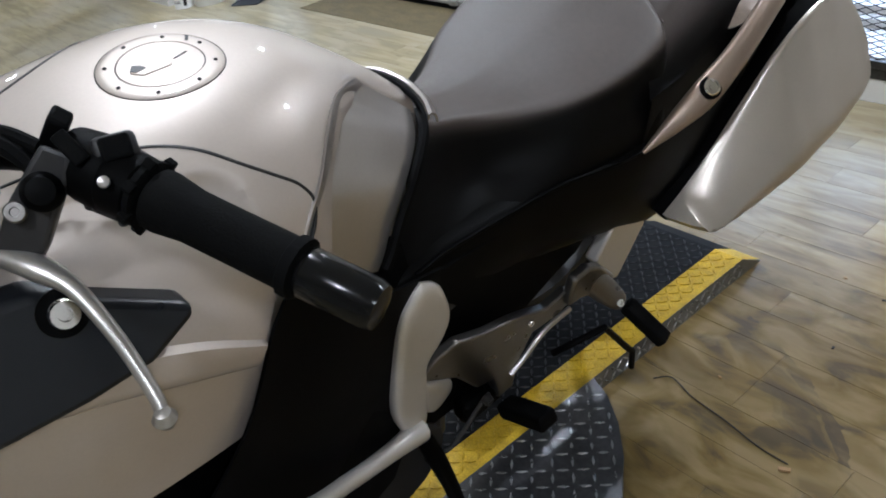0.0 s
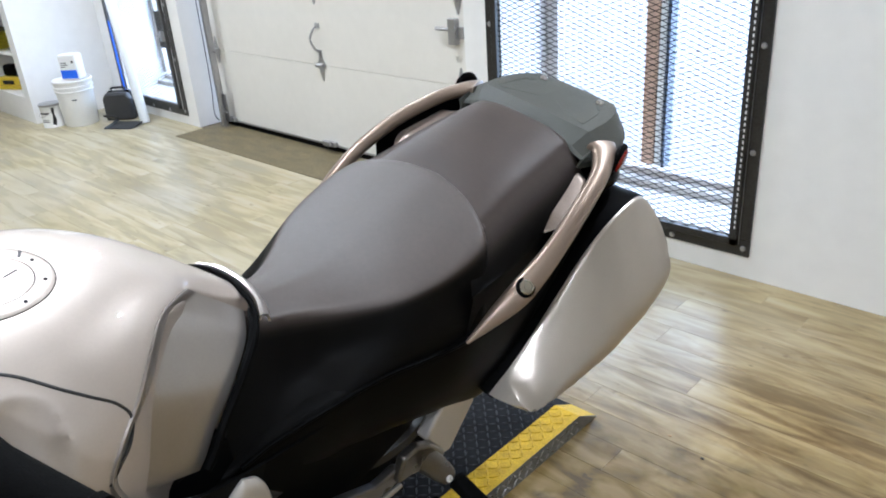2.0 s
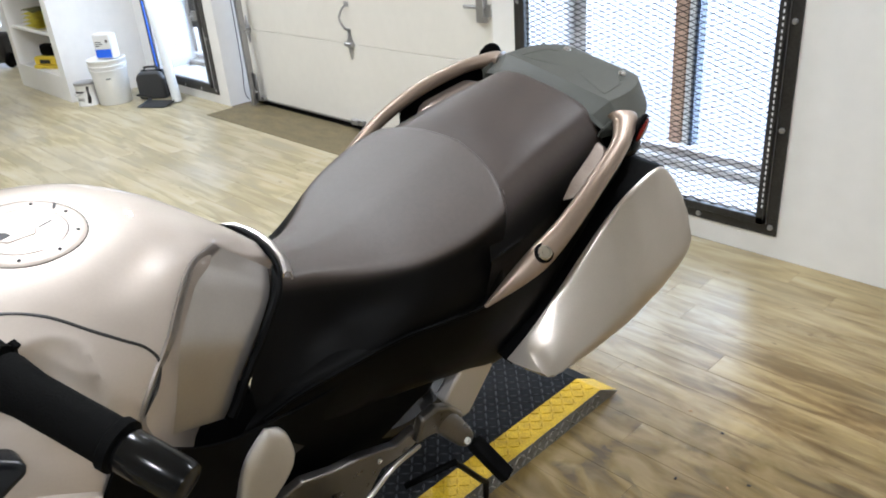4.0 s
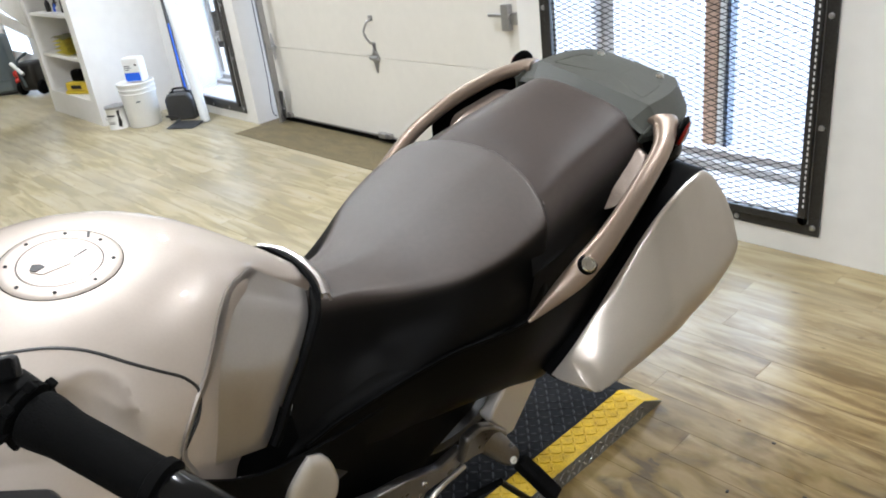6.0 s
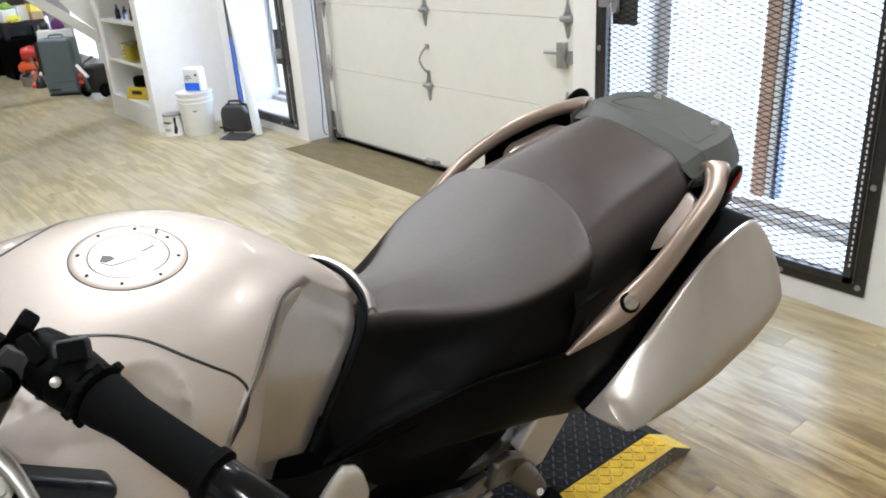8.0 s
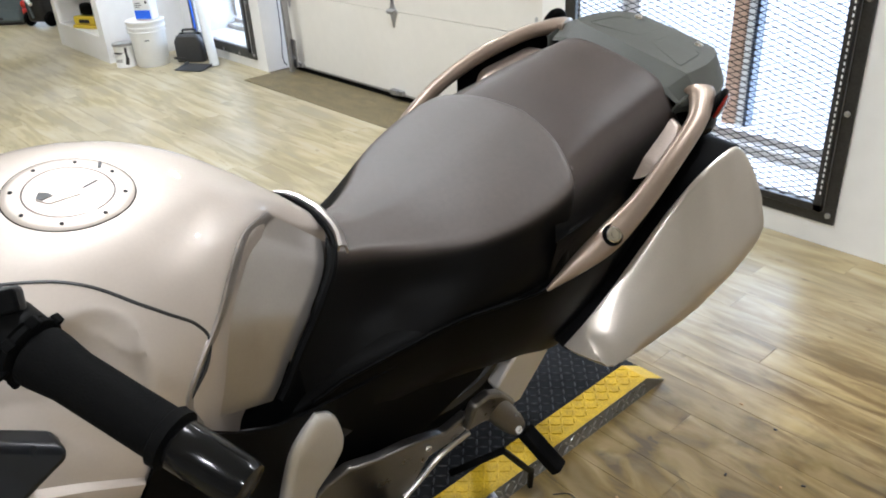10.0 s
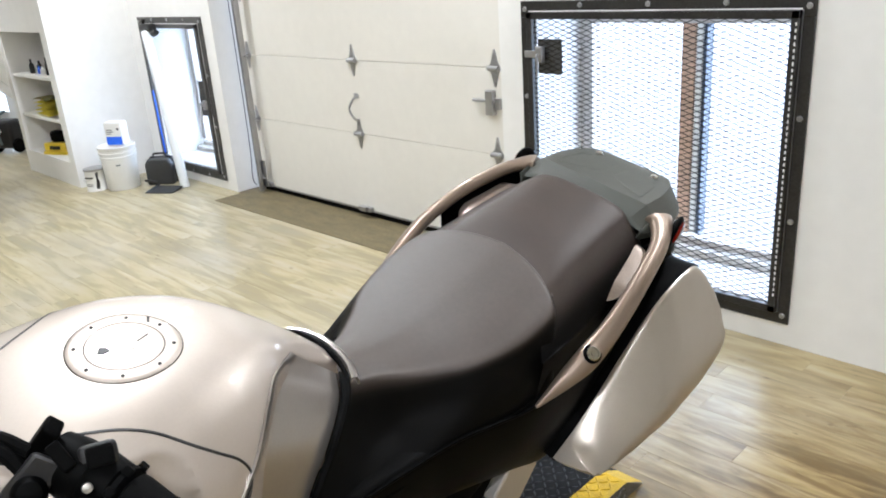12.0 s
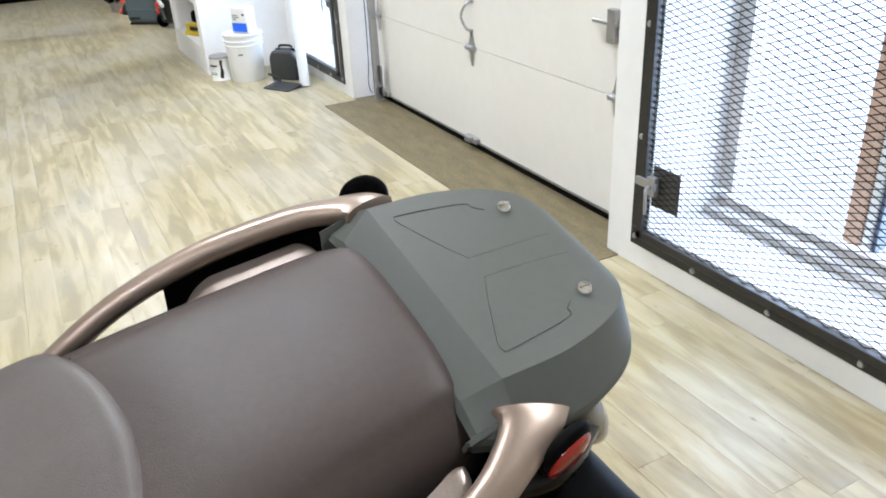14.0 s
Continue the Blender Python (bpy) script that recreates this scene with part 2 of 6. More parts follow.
    t.links.new(n3.outputs[0], wf.inputs[0])
    t.links.new(far.outputs["Value"], wf.inputs[2])
    ff = t.nodes.new("ShaderNodeMapRange")
    ff.inputs["From Min"].default_value, ff.inputs["From Max"].default_value = 1.3, 3.0
    ff.inputs["To Min"].default_value, ff.inputs["To Max"].default_value = 1.0, 0.0
    t.links.new(wf.outputs[0], ff.inputs[0])
    worn = t.nodes.new("ShaderNodeMix")
    worn.data_type, worn.blend_type = "RGBA", "MULTIPLY"
    worn.inputs["B"].default_value = (0.80, 0.69, 0.50, 1)
    t.links.new(ff.outputs[0], worn.inputs["Factor"])
    t.links.new(mix.outputs["Result"], worn.inputs["A"])
    # dark streaks rubbed along those planks
    mp6 = t.nodes.new("ShaderNodeMapping")
    mp6.inputs["Scale"].default_value = (1.6, 9.0, 1.0)
    t.links.new(ad.outputs[0], mp6.inputs[0])
    n6 = t.nodes.new("ShaderNodeTexNoise")
    n6.inputs["Scale"].default_value = 2.2
    n6.inputs["Detail"].default_value = 7
    n6.inputs["Roughness"].default_value = 0.6
    n6.inputs["Distortion"].default_value = 0.7
    t.links.new(mp6.outputs[0], n6.inputs["Vector"])
    f6 = t.nodes.new("ShaderNodeMapRange")
    f6.inputs["From Min"].default_value, f6.inputs["From Max"].default_value = 0.38, 0.60
    f6.inputs["To Min"].default_value, f6.inputs["To Max"].default_value = 0.95, 0.0
    t.links.new(n6.outputs[0], f6.inputs[0])
    g6 = t.nodes.new("ShaderNodeMath")
    g6.operation = "MULTIPLY"
    t.links.new(f6.outputs[0], g6.inputs[0])
    t.links.new(ff.outputs[0], g6.inputs[1])
    rub = t.nodes.new("ShaderNodeMix")
    rub.data_type, rub.blend_type = "RGBA", "MULTIPLY"
    rub.inputs["B"].default_value = (0.42, 0.34, 0.24, 1)
    t.links.new(g6.outputs[0], rub.inputs["Factor"])
    t.links.new(worn.outputs["Result"], rub.inputs["A"])
    # small dark knots and flecks
    mp7 = t.nodes.new("ShaderNodeMapping")
    mp7.inputs["Scale"].default_value = (1.0, 2.2, 1.0)
    t.links.new(ad.outputs[0], mp7.inputs[0])
    n7 = t.nodes.new("ShaderNodeTexNoise")
    n7.inputs["Scale"].default_value = 13.0
    n7.inputs["Detail"].default_value = 3
    t.links.new(mp7.outputs[0], n7.inputs["Vector"])
    f7 = t.nodes.new("ShaderNodeMapRange")
    f7.inputs["From Min"].default_value, f7.inputs["From Max"].default_value = 0.66, 0.76
    f7.inputs["To Max"].default_value = 0.65
    t.links.new(n7.outputs[0], f7.inputs[0])
    knots = t.nodes.new("ShaderNodeMix")
    knots.data_type, knots.blend_type = "RGBA", "MULTIPLY"
    knots.inputs["B"].default_value = (0.40, 0.34, 0.27, 1)
    t.links.new(f7.outputs[0], knots.inputs["Factor"])
    t.links.new(rub.outputs["Result"], knots.inputs["A"])
    mix = knots
    # oily brown stain by the ramp
    off = t.nodes.new("ShaderNodeVectorMath")
    off.operation = "DISTANCE"
    off.inputs[1].default_value = (-0.50, 0.95, 0)
    t.links.new(geo.outputs["Position"], off.inputs[0])
    n4 = t.nodes.new("ShaderNodeTexNoise")
    n4.inputs["Scale"].default_value = 4.5
    n4.inputs["Detail"].default_value = 5
    n4.inputs["Distortion"].default_value = 1.4
    t.links.new(geo.outputs["Position"], n4.inputs["Vector"])
    w4 = t.nodes.new("ShaderNodeMath")
    w4.operation = "MULTIPLY_ADD"
    w4.inputs[1].default_value = 1.5
    t.links.new(n4.outputs[0], w4.inputs[0])
    t.links.new(off.outputs["Value"], w4.inputs[2])
    f4 = t.nodes.new("ShaderNodeMapRange")
    f4.inputs["From Min"].default_value, f4.inputs["From Max"].default_value = 1.30, 1.75
    f4.inputs["To Min"].default_value, f4.inputs["To Max"].default_value = 0.88, 0.0
    t.links.new(w4.outputs[0], f4.inputs[0])
    mix4 = t.nodes.new("ShaderNodeMix")
    mix4.data_type = "RGBA"
    cr4 = t.nodes.new("ShaderNodeValToRGB")
    cr4.color_ramp.elements[0].position, cr4.color_ramp.elements[0].color = 0.36, (0.062, 0.044, 0.017, 1)
    cr4.color_ramp.elements[1].position, cr4.color_ramp.elements[1].color = 0.62, (0.25, 0.182, 0.075, 1)
    cr4.color_ramp.elements.new(0.47).color = (0.165, 0.110, 0.026, 1)
    n5 = t.nodes.new("ShaderNodeTexNoise")
    n5.inputs["Scale"].default_value = 7.0
    n5.inputs["Detail"].default_value = 7
    n5.inputs["Distortion"].default_value = 1.1
    mp5 = t.nodes.new("ShaderNodeMapping")
    mp5.inputs["Scale"].default_value = (0.7, 1.6, 1.0)
    t.links.new(geo.outputs["Position"], mp5.inputs[0])
    t.links.new(mp5.outputs[0], n5.inputs["Vector"])
    t.links.new(n5.outputs[0], cr4.inputs[0])
    t.links.new(cr4.outputs[0], mix4.inputs["B"])
    t.links.new(f4.outputs[0], mix4.inputs["Factor"])
    t.links.new(mix.outputs["Result"], mix4.inputs["A"])
    # arcs of black rubber left by turning tyres
    worn = mix4.outputs["Result"]
    for cx, cy, radius, width, depth in ((-1.027, 0.606, 0.939, 0.014, 0.75), (-0.90, 0.79, 0.665, 0.030, 0.40), (-1.06, 0.62, 0.90, 0.050, 0.30)):
        away = t.nodes.new("ShaderNodeVectorMath")
        away.operation = "DISTANCE"
        away.inputs[1].default_value = (cx, cy, 0)
        t.links.new(geo.outputs["Position"], away.inputs[0])
        off = t.nodes.new("ShaderNodeMath")
        off.operation = "COMPARE"
        off.inputs[1].default_value, off.inputs[2].default_value = radius, width
        wob = t.nodes.new("ShaderNodeMath")
        wob.operation = "MULTIPLY_ADD"
        wob.inputs[1].default_value = 0.07
        t.links.new(n5.outputs[0], wob.inputs[0])
        t.links.new(away.outputs["Value"], wob.inputs[2])
        t.links.new(wob.outputs[0], off.inputs[0])
        off.inputs[1].default_value = radius + 0.035
        part_of = t.nodes.new("ShaderNodeMapRange")
        part_of.inputs["From Min"].default_value, part_of.inputs["From Max"].default_value = 0.40, 0.62
        part_of.inputs["To Max"].default_value = depth
        t.links.new(n1.outputs[0], part_of.inputs[0])
        east = t.nodes.new("ShaderNodeSeparateXYZ")
        t.links.new(geo.outputs["Position"], east.inputs[0])
        side = t.nodes.new("ShaderNodeMath")
        side.operation = "GREATER_THAN"
        side.inputs[1].default_value = -0.72
        t.links.new(east.outputs["X"], side.inputs[0])
        f = t.nodes.new("ShaderNodeMath")
        f.operation = "MULTIPLY"
        t.links.new(off.outputs[0], f.inputs[0])
        t.links.new(part_of.outputs[0], f.inputs[1])
        g = t.nodes.new("ShaderNodeMath")
        g.operation = "MULTIPLY"
        t.links.new(f.outputs[0], g.inputs[0])
        t.links.new(side.outputs[0], g.inputs[1])
        scuff = t.nodes.new("ShaderNodeMix")
        scuff.data_type = "RGBA"
        scuff.inputs["B"].default_value = (0.05, 0.038, 0.024, 1)
        t.links.new(g.outputs[0], scuff.inputs["Factor"])
        t.links.new(worn, scuff.inputs["A"])
        worn = scuff.outputs["Result"]
    t.links.new(worn, b.inputs["Base Color"])
    b.inputs["Specular IOR Level"].default_value = 0.38
    r2 = t.nodes.new("ShaderNodeMapRange")
    r2.inputs["To Min"].default_value, r2.inputs["To Max"].default_value = 0.26, 0.36
    t.links.new(n1.outputs[0], r2.inputs[0])
    t.links.new(r2.outputs[0], b.inputs["Roughness"])
    bp = t.nodes.new("ShaderNodeBump")
    bp.inputs["Strength"].default_value = 0.012
    bp.inputs["Distance"].default_value = 0.003
    t.links.new(n1.outputs[0], bp.inputs["Height"])
    t.links.new(bp.outputs[0], b.inputs["Normal"])
    return m


M_PLANK = floor_material("vinyl_oak_plank", False)
M_PLANKFAR = floor_material("vinyl_oak_plank_far", True)


# ---- builders ----
def mesh_of(name, bm, mat, smooth=True, sharp=0.7):
    me = bpy.data.meshes.new(name)
    bmesh.ops.recalc_face_normals(bm, faces=bm.faces)
    for f in bm.faces:
        f.smooth = smooth
    if smooth:
        for e in bm.edges:
            if len(e.link_faces) == 2 and e.calc_face_angle(0) > sharp:
                e.smooth = False
    bm.to_mesh(me)
    bm.free()
    me.materials.append(mat)
    return me


def part(name, bm, mat, parent, label="", m=None, smooth=True, sharp=0.7):
    ob = new(name, mesh_of(name, bm, mat, smooth, sharp))
    ob.parent = parent
    if m is not None:
        ob.matrix_local = m
    return tagged(ob, label)


def thing(name, m, label, category, group="", kind=""):
    ob = new(name)
    ob.empty_display_size = 0.05
    ob.matrix_world = m
    return tagged(ob, label, category, group, kind)


def solid(name, bm, mat, m, label, category, group="", kind="", smooth=True):
    ob = new(name, mesh_of(name, bm, mat, smooth))
    ob.matrix_world = m
    return tagged(ob, label, category, group, kind)


def spline(keys, t):
    """Catmull-Rom through keys [(t, values...)]; returns the values at t."""
    ks = sorted(keys)
    if t <= ks[0][0]:
        return np.array(ks[0][1:], float)
    if t >= ks[-1][0]:
        return np.array(ks[-1][1:], float)
    for i in range(len(ks) - 1):
        if ks[i][0] <= t <= ks[i + 1][0]:
            break
    p = [np.array(ks[max(0, min(len(ks) - 1, j))][1:], float) for j in range(i - 1, i + 3)]
    tt = [ks[max(0, min(len(ks) - 1, j))][0] for j in range(i - 1, i + 3)]
    h = tt[2] - tt[1]
    u = (t - tt[1]) / h
    m1 = (p[2] - p[0]) / max(1e-6, tt[2] - tt[0]) * h
    m2 = (p[3] - p[1]) / max(1e-6, tt[3] - tt[1]) * h
    return (2 * u**3 - 3 * u**2 + 1) * p[1] + (u**3 - 2 * u**2 + u) * m1 + (-2 * u**3 + 3 * u**2) * p[2] + (u**3 - u**2) * m2


def along(points, n):
    """n points along a smooth curve through points."""
    k = [(i, *p) for i, p in enumerate(points)]
    return [spline(k, (len(points) - 1) * j / (n - 1)) for j in range(n)]


def sheet(rows, closed=False, caps=False):
    """A surface from rows of points."""
    bm = bmesh.new()
    vs = [[bm.verts.new(p) for p in r] for r in rows]
    for a, b in zip(vs, vs[1:]):
        n = len(a)
        for i in range(n if closed else n - 1):
            j = (i + 1) % n
            bm.faces.new((a[i], a[j], b[j], b[i]))
    if caps:
        bm.faces.new(list(reversed(vs[0])))
        bm.faces.new(vs[-1])
    return bm


def thicken(bm, d):
    """Gives an open sheet a thickness d against its normals."""
    bmesh.ops.recalc_face_normals(bm, faces=bm.faces)
    bmesh.ops.solidify(bm, geom=bm.faces[:], thickness=d)
    return bm


def tube(points, radii, seg=12, n=None, flat=1.0, up=(0, 0, 1)):
    """A round or flattened bar along points; radii a number or one for each point."""
    r = [radii] * len(points) if isinstance(radii, (int, float)) else list(radii)
    if n:
        q = along([(*p, rr) for p, rr in zip(points, r)], n)
        points, r = [p[:3] for p in q], [p[3] for p in q]
    pts = [Vector(p) for p in points]
    rows = []
    for i, p in enumerate(pts):
        d = (pts[min(i + 1, len(pts) - 1)] - pts[max(i - 1, 0)]).normalized()
        s = d.cross(Vector(up))
        s = s.normalized() if s.length > 1e-4 else Vector((1, 0, 0))
        w = s.cross(d).normalized()
        rows.append([p + s * (r[i] * math.cos(2 * math.pi * k / seg)) + w * (r[i] * flat * math.sin(2 * math.pi * k / seg)) for k in range(seg)])
    return sheet(rows, True, True)


def bevelled(bm, offset, seg):
    """Rounds all edges, and keeps the flat faces shaded flat."""
    fresh = set(bmesh.ops.bevel(bm, geom=bm.edges[:], offset=offset, segments=seg, affect="EDGES", profile=0.5)["faces"])
    for e in bm.edges:
        if len({f in fresh for f in e.link_faces}) == 2:
            e.smooth = False


def box(x0, x1, y0, y1, z0, z1, bevel=0.0, seg=2):
    bm = bmesh.new()
    bmesh.ops.create_cube(bm, size=1.0)
    for v in bm.verts:
        v.co = Vector((x0 + (v.co.x + 0.5) * (x1 - x0), y0 + (v.co.y + 0.5) * (y1 - y0), z0 + (v.co.z + 0.5) * (z1 - z0)))
    if bevel:
        bevelled(bm, bevel, seg)
    return bm


def join(*bms):
    out = bmesh.new()
    for b in bms:
        me = bpy.data.meshes.new("tmp")
        b.to_mesh(me)
        b.free()
        out.from_mesh(me)
        bpy.data.meshes.remove(me)
    return out


def moved(bm, m):
    bmesh.ops.transform(bm, matrix=m, verts=bm.verts)
    return bm


def lathe(profile, seg=24):
    """A turned solid round z from (radius, z) pairs."""
    rows = [[(r * math.cos(2 * math.pi * k / seg), r * math.sin(2 * math.pi * k / seg), z) for k in range(seg)] for r, z in profile]
    return sheet(rows, True, True)


def prism(outline, z0, z1, bevel=0.0, seg=2):
    """An upright prism over an outline of (x, y)."""
    bm = bmesh.new()
    f = bm.faces.new([bm.verts.new((x, y, z0)) for x, y in outline])
    g = bmesh.ops.extrude_face_region(bm, geom=[f])
    bmesh.ops.translate(bm, verts=[v for v in g["geom"] if isinstance(v, bmesh.types.BMVert)], vec=(0, 0, z1 - z0))
    if bevel:
        bevelled(bm, bevel, seg)
    return bm


SIDE_PLANE = Matrix(((0, 0, 1, 0), (1, 0, 0, 0), (0, 1, 0, 0), (0, 0, 0, 1)))  # (y, z) outline, thickness along x


def pillow(outline, layers, side=1, n=48):
    """A rounded plate in the side plane: a smooth loop of (y, z), each layer a (v, scale)."""
    loop = along(list(outline) + [outline[0]], n + 1)[:-1]
    cy, cz = np.mean([q[0] for q in loop]), np.mean([q[1] for q in loop])
    return sheet([[(side * v, cy + (y - cy) * k, cz + (z - cz) * k) for y, z in loop] for v, k in layers], True, True)


def bolt(r, h, hexed=False):
    return lathe([(0.0005, 0), (r, 0), (r, h * 0.7), (r * 0.85, h), (r * 0.45, h), (r * 0.4, h * 0.6), (0.0005, h * 0.6)], 6 if hexed else 16)

# ---- the hall ----
X0, X1, Y0 = -14.5, 3.2, -4.2


def wall_with_holes(name, label, x0, x1, y0, y1, z1, holes, mat):
    """A wall along x of thickness y0..y1, with rectangular holes (x0, x1, z0, z1) through it."""
    xs = sorted({x0, x1, *[h[0] for h in holes], *[h[1] for h in holes]})
    bms = []
    for a, b in zip(xs, xs[1:]):
        mid = (a + b) / 2
        hs = sorted((h[2], h[3]) for h in holes if h[0] < mid < h[1])
        z = 0.0
        for h0, h1 in hs:
            if h0 > z:
                bms.append(box(a, b, y0, y1, z, h0))
            z = h1
        if z < z1:
            bms.append(box(a, b, y0, y1, z, z1))
    return solid(name, join(*bms), mat, Matrix(), label, "wall", kind="structure", smooth=False)


DOOR = (-5.01, -2.32, 0.0, 2.25)
HOLE_BIG = (-2.095, -0.938, 0.175, 1.27)
HOLE_SMALL = (-6.08, -5.22, 0.15, 1.21)
HOLE_FAR = (-10.95, -10.1, 0.2, 1.0)
wall_with_holes("wall_north", "white painted wall with window openings and a garage door", X0, X1, WALL_Y, WALL_Y + 0.45, CEILING, [DOOR, HOLE_BIG, HOLE_SMALL, HOLE_FAR], M_WALL)
solid("wall_south", box(X0, X1, Y0 - 0.2, Y0, 0, CEILING), M_WALL, Matrix(), "white painted wall", "wall", kind="structure", smooth=False)
solid("wall_east", box(X1, X1 + 0.2, Y0 - 0.2, WALL_Y + 0.42, 0, CEILING), M_WALL, Matrix(), "white painted wall", "wall", kind="structure", smooth=False)
solid("wall_west", box(X0 - 0.2, X0, Y0 - 0.2, WALL_Y + 0.42, 0, CEILING), M_WALL, Matrix(), "white painted wall at the end of the hall", "wall", kind="structure", smooth=False)
solid("ceiling", box(X0 - 0.2, X1 + 0.2, Y0 - 0.2, WALL_Y + 0.42, CEILING, CEILING + 0.15), M_WALL, Matrix(), "white painted ceiling", "ceiling", kind="structure", smooth=False)
solid("backdrop", box(-16, 4, 4.6, 4.65, -1, 4), M_SKY, Matrix(), "bright overcast daylight outside the windows", "backdrop", kind="structure", smooth=False)

# Fixtures for all entries, the added fill lamp too.
for lx, ly, power in LAMPS:
    lamp = thing("ceiling_lamp", pose(lx, ly, CEILING), "small round warm ceiling lamp, out of view", "lamp", "ceiling lamps")
    part("housing", lathe([(0.001, 0), (0.07, 0), (0.07, -0.03), (0.055, -0.035), (0.05, -0.02), (0.001, -0.02)]), M_TRIM, lamp)
    part("bulb", lathe([(0.001, -0.021), (0.035, -0.022), (0.03, -0.032), (0.001, -0.036)]), M_BULB, lamp, "glowing bulb")

# threshold strip in front of the garage door
solid("threshold_slab", box(-4.96, -2.25, 2.635, 3.25, -0.02, 0.004, 0.001, 1), M_MAT, Matrix(), "worn brown concrete threshold strip before the garage door", "threshold", kind="structure")


def garage_door():
    x0, x1, yf = DOOR[0] + 0.11, DOOR[1] + 0.05, 3.03
    d = thing("garage_door", pose(0, 0, 0), "closed white sectional garage door with steel hinges", "garage door")
    z = [0.045, 0.555, 1.012, 1.469, 1.926, 2.25]
    for a, b in zip(z, z[1:]):
        part("panel", box(x0, x1, yf, yf + 0.045, a + 0.001, b - 0.001, 0.003, 2), M_DOORP, d)
    part("bottom_seal", box(x0, x1, yf + 0.003, yf + 0.04, 0.004, 0.046, 0.006), M_RUBBER, d, "black rubber bottom seal")
    part("seal_rail", box(x0, x1, yf - 0.004, yf + 0.003, 0.04, 0.052), M_STEEL, d, "metal seal retainer")
    hinges = []
    for hz in z[1:4]:
        for hx in (x0 + 0.05, -3.66, -2.50):
            leaf = prism([(-0.045, 0.0), (-0.022, 0.03), (-0.006, 0.095), (0.006, 0.095), (0.022, 0.03), (0.045, 0.0), (0.022, -0.03), (0.006, -0.095), (-0.006, -0.095), (-0.022, -0.03)], 0, 0.006, 0.0015, 1)
            knuckle = moved(lathe([(0.001, -0.035), (0.014, -0.035), (0.014, 0.035), (0.001, 0.035)], 12), pose(0, 0, 0.014, 0, 90, 0))
            studs = [moved(lathe([(0.001, 0), (0.006, 0), (0.005, 0.004), (0.001, 0.005)], 8), pose(0, yy, 0.006)) for yy in (-0.07, -0.035, 0.035, 0.07)]
            part("hinge", join(leaf, knuckle, *studs), M_STEEL, d, "galvanised hinge", pose(hx, yf, hz, 90))
    for hx in (x0 + 0.09, -3.66):
        part("bottom_bracket", join(box(hx - 0.06, hx + 0.06, yf - 0.03, yf, 0.045, 0.075, 0.003), box(hx - 0.03, hx + 0.03, yf - 0.05, yf - 0.02, 0.05, 0.08, 0.003)), M_STEEL, d, "galvanised bracket")
    grip = tube([(-3.66, yf, 0.79), (-3.665, yf - 0.03, 0.775), (-3.685, yf - 0.045, 0.73), (-3.685, yf - 0.045, 0.70), (-3.665, yf - 0.03, 0.655), (-3.66, yf, 0.64)], 0.007, 8, 20)
    part("lift_handle", join(grip, box(-3.68, -3.64, yf - 0.006, yf, 0.78, 0.81, 0.003), box(-3.675, -3.645, yf - 0.006, yf, 0.61, 0.65, 0.003)), M_STEEL, d, "steel lift handle")
    part("slide_bolt", join(box(-2.56, -2.46, yf - 0.02, yf, 0.80, 0.86, 0.004), moved(lathe([(0.001, -0.07), (0.010, -0.07), (0.010, 0.08), (0.001, 0.08)], 10), pose(-2.57, yf - 0.025, 0.845, 0, 90, 0)), box(-2.55, -2.50, yf - 0.035, yf, 0.77, 0.90, 0.004)), M_STEEL, d, "steel slide bolt")
    xt = x0 + 0.08
    # vertical track at the hinge side
    part("track", join(box(xt - 0.012, xt + 0.012, yf - 0.085, yf - 0.08, 0.02, 2.2), box(xt - 0.014, xt - 0.010, yf - 0.085, yf - 0.03, 0.02, 2.2), box(xt + 0.010, xt + 0.014, yf - 0.085, yf - 0.06, 0.02, 2.2), box(xt - 0.03, xt + 0.055, yf - 0.05, yf - 0.045, 0.05, 0.25, 0.001, 1)), M_STEEL, d, "galvanised door track")
    for hz in (0.12, 0.555, 1.012, 1.469):
        part("roller", moved(lathe([(0.001, -0.01), (0.022, -0.01), (0.022, 0.01), (0.006, 0.011), (0.006, 0.05), (0.001, 0.05)], 14), pose(xt, yf - 0.06, hz, 0, 90, 0)), M_STEEL, d)
    part("lift_cable", tube([(xt - 0.03, yf - 0.09, 0.06), (xt - 0.06, yf - 0.10, 0.13), (xt - 0.045, yf - 0.09, 0.5), (xt - 0.04, yf - 0.09, 2.2)], 0.003, 6, 24), M_DARKSTEEL, d, "thin lift cable")


garage_door()


def expanded_mesh(x0, x1, z0, z1, px=0.124, pz=0.0228, r=0.0021):
    """Diamond mesh of crossing zigzag strands."""
    bm = bmesh.new()
    nx, nz = int((x1 - x0) / px) + 1, int((z1 - z0) / pz) + 1

    def strand(pts):
        rows = []
        for x, y, z in pts:
            rows.append([bm.verts.new((x, y - 0.0005, z + r)), bm.verts.new((x, y - 0.0005, z - r)), bm.verts.new((x, y + 0.0005, z - r)), bm.verts.new((x, y + 0.0005, z + r))])
        for a, b in zip(rows, rows[1:]):
            for i in range(4):
                j = (i + 1) % 4
                bm.faces.new((a[i], a[j], b[j], b[i]))

    for j in range(nz):
        for s in (1, -1):
            zc = z0 + (j + 0.5) * pz
            pts = []
            for i in range(2 * nx):
                x = x0 + i * px / 2
                if x > x1:
                    break
                zz = zc + s * (pz / 2) * (1 if i % 2 else -1) * 0.98
                pts.append((x, 0.0007 * s, min(max(zz, z0), z1)))
            if s == 1 or j < nz:
                strand(pts)
    return bm


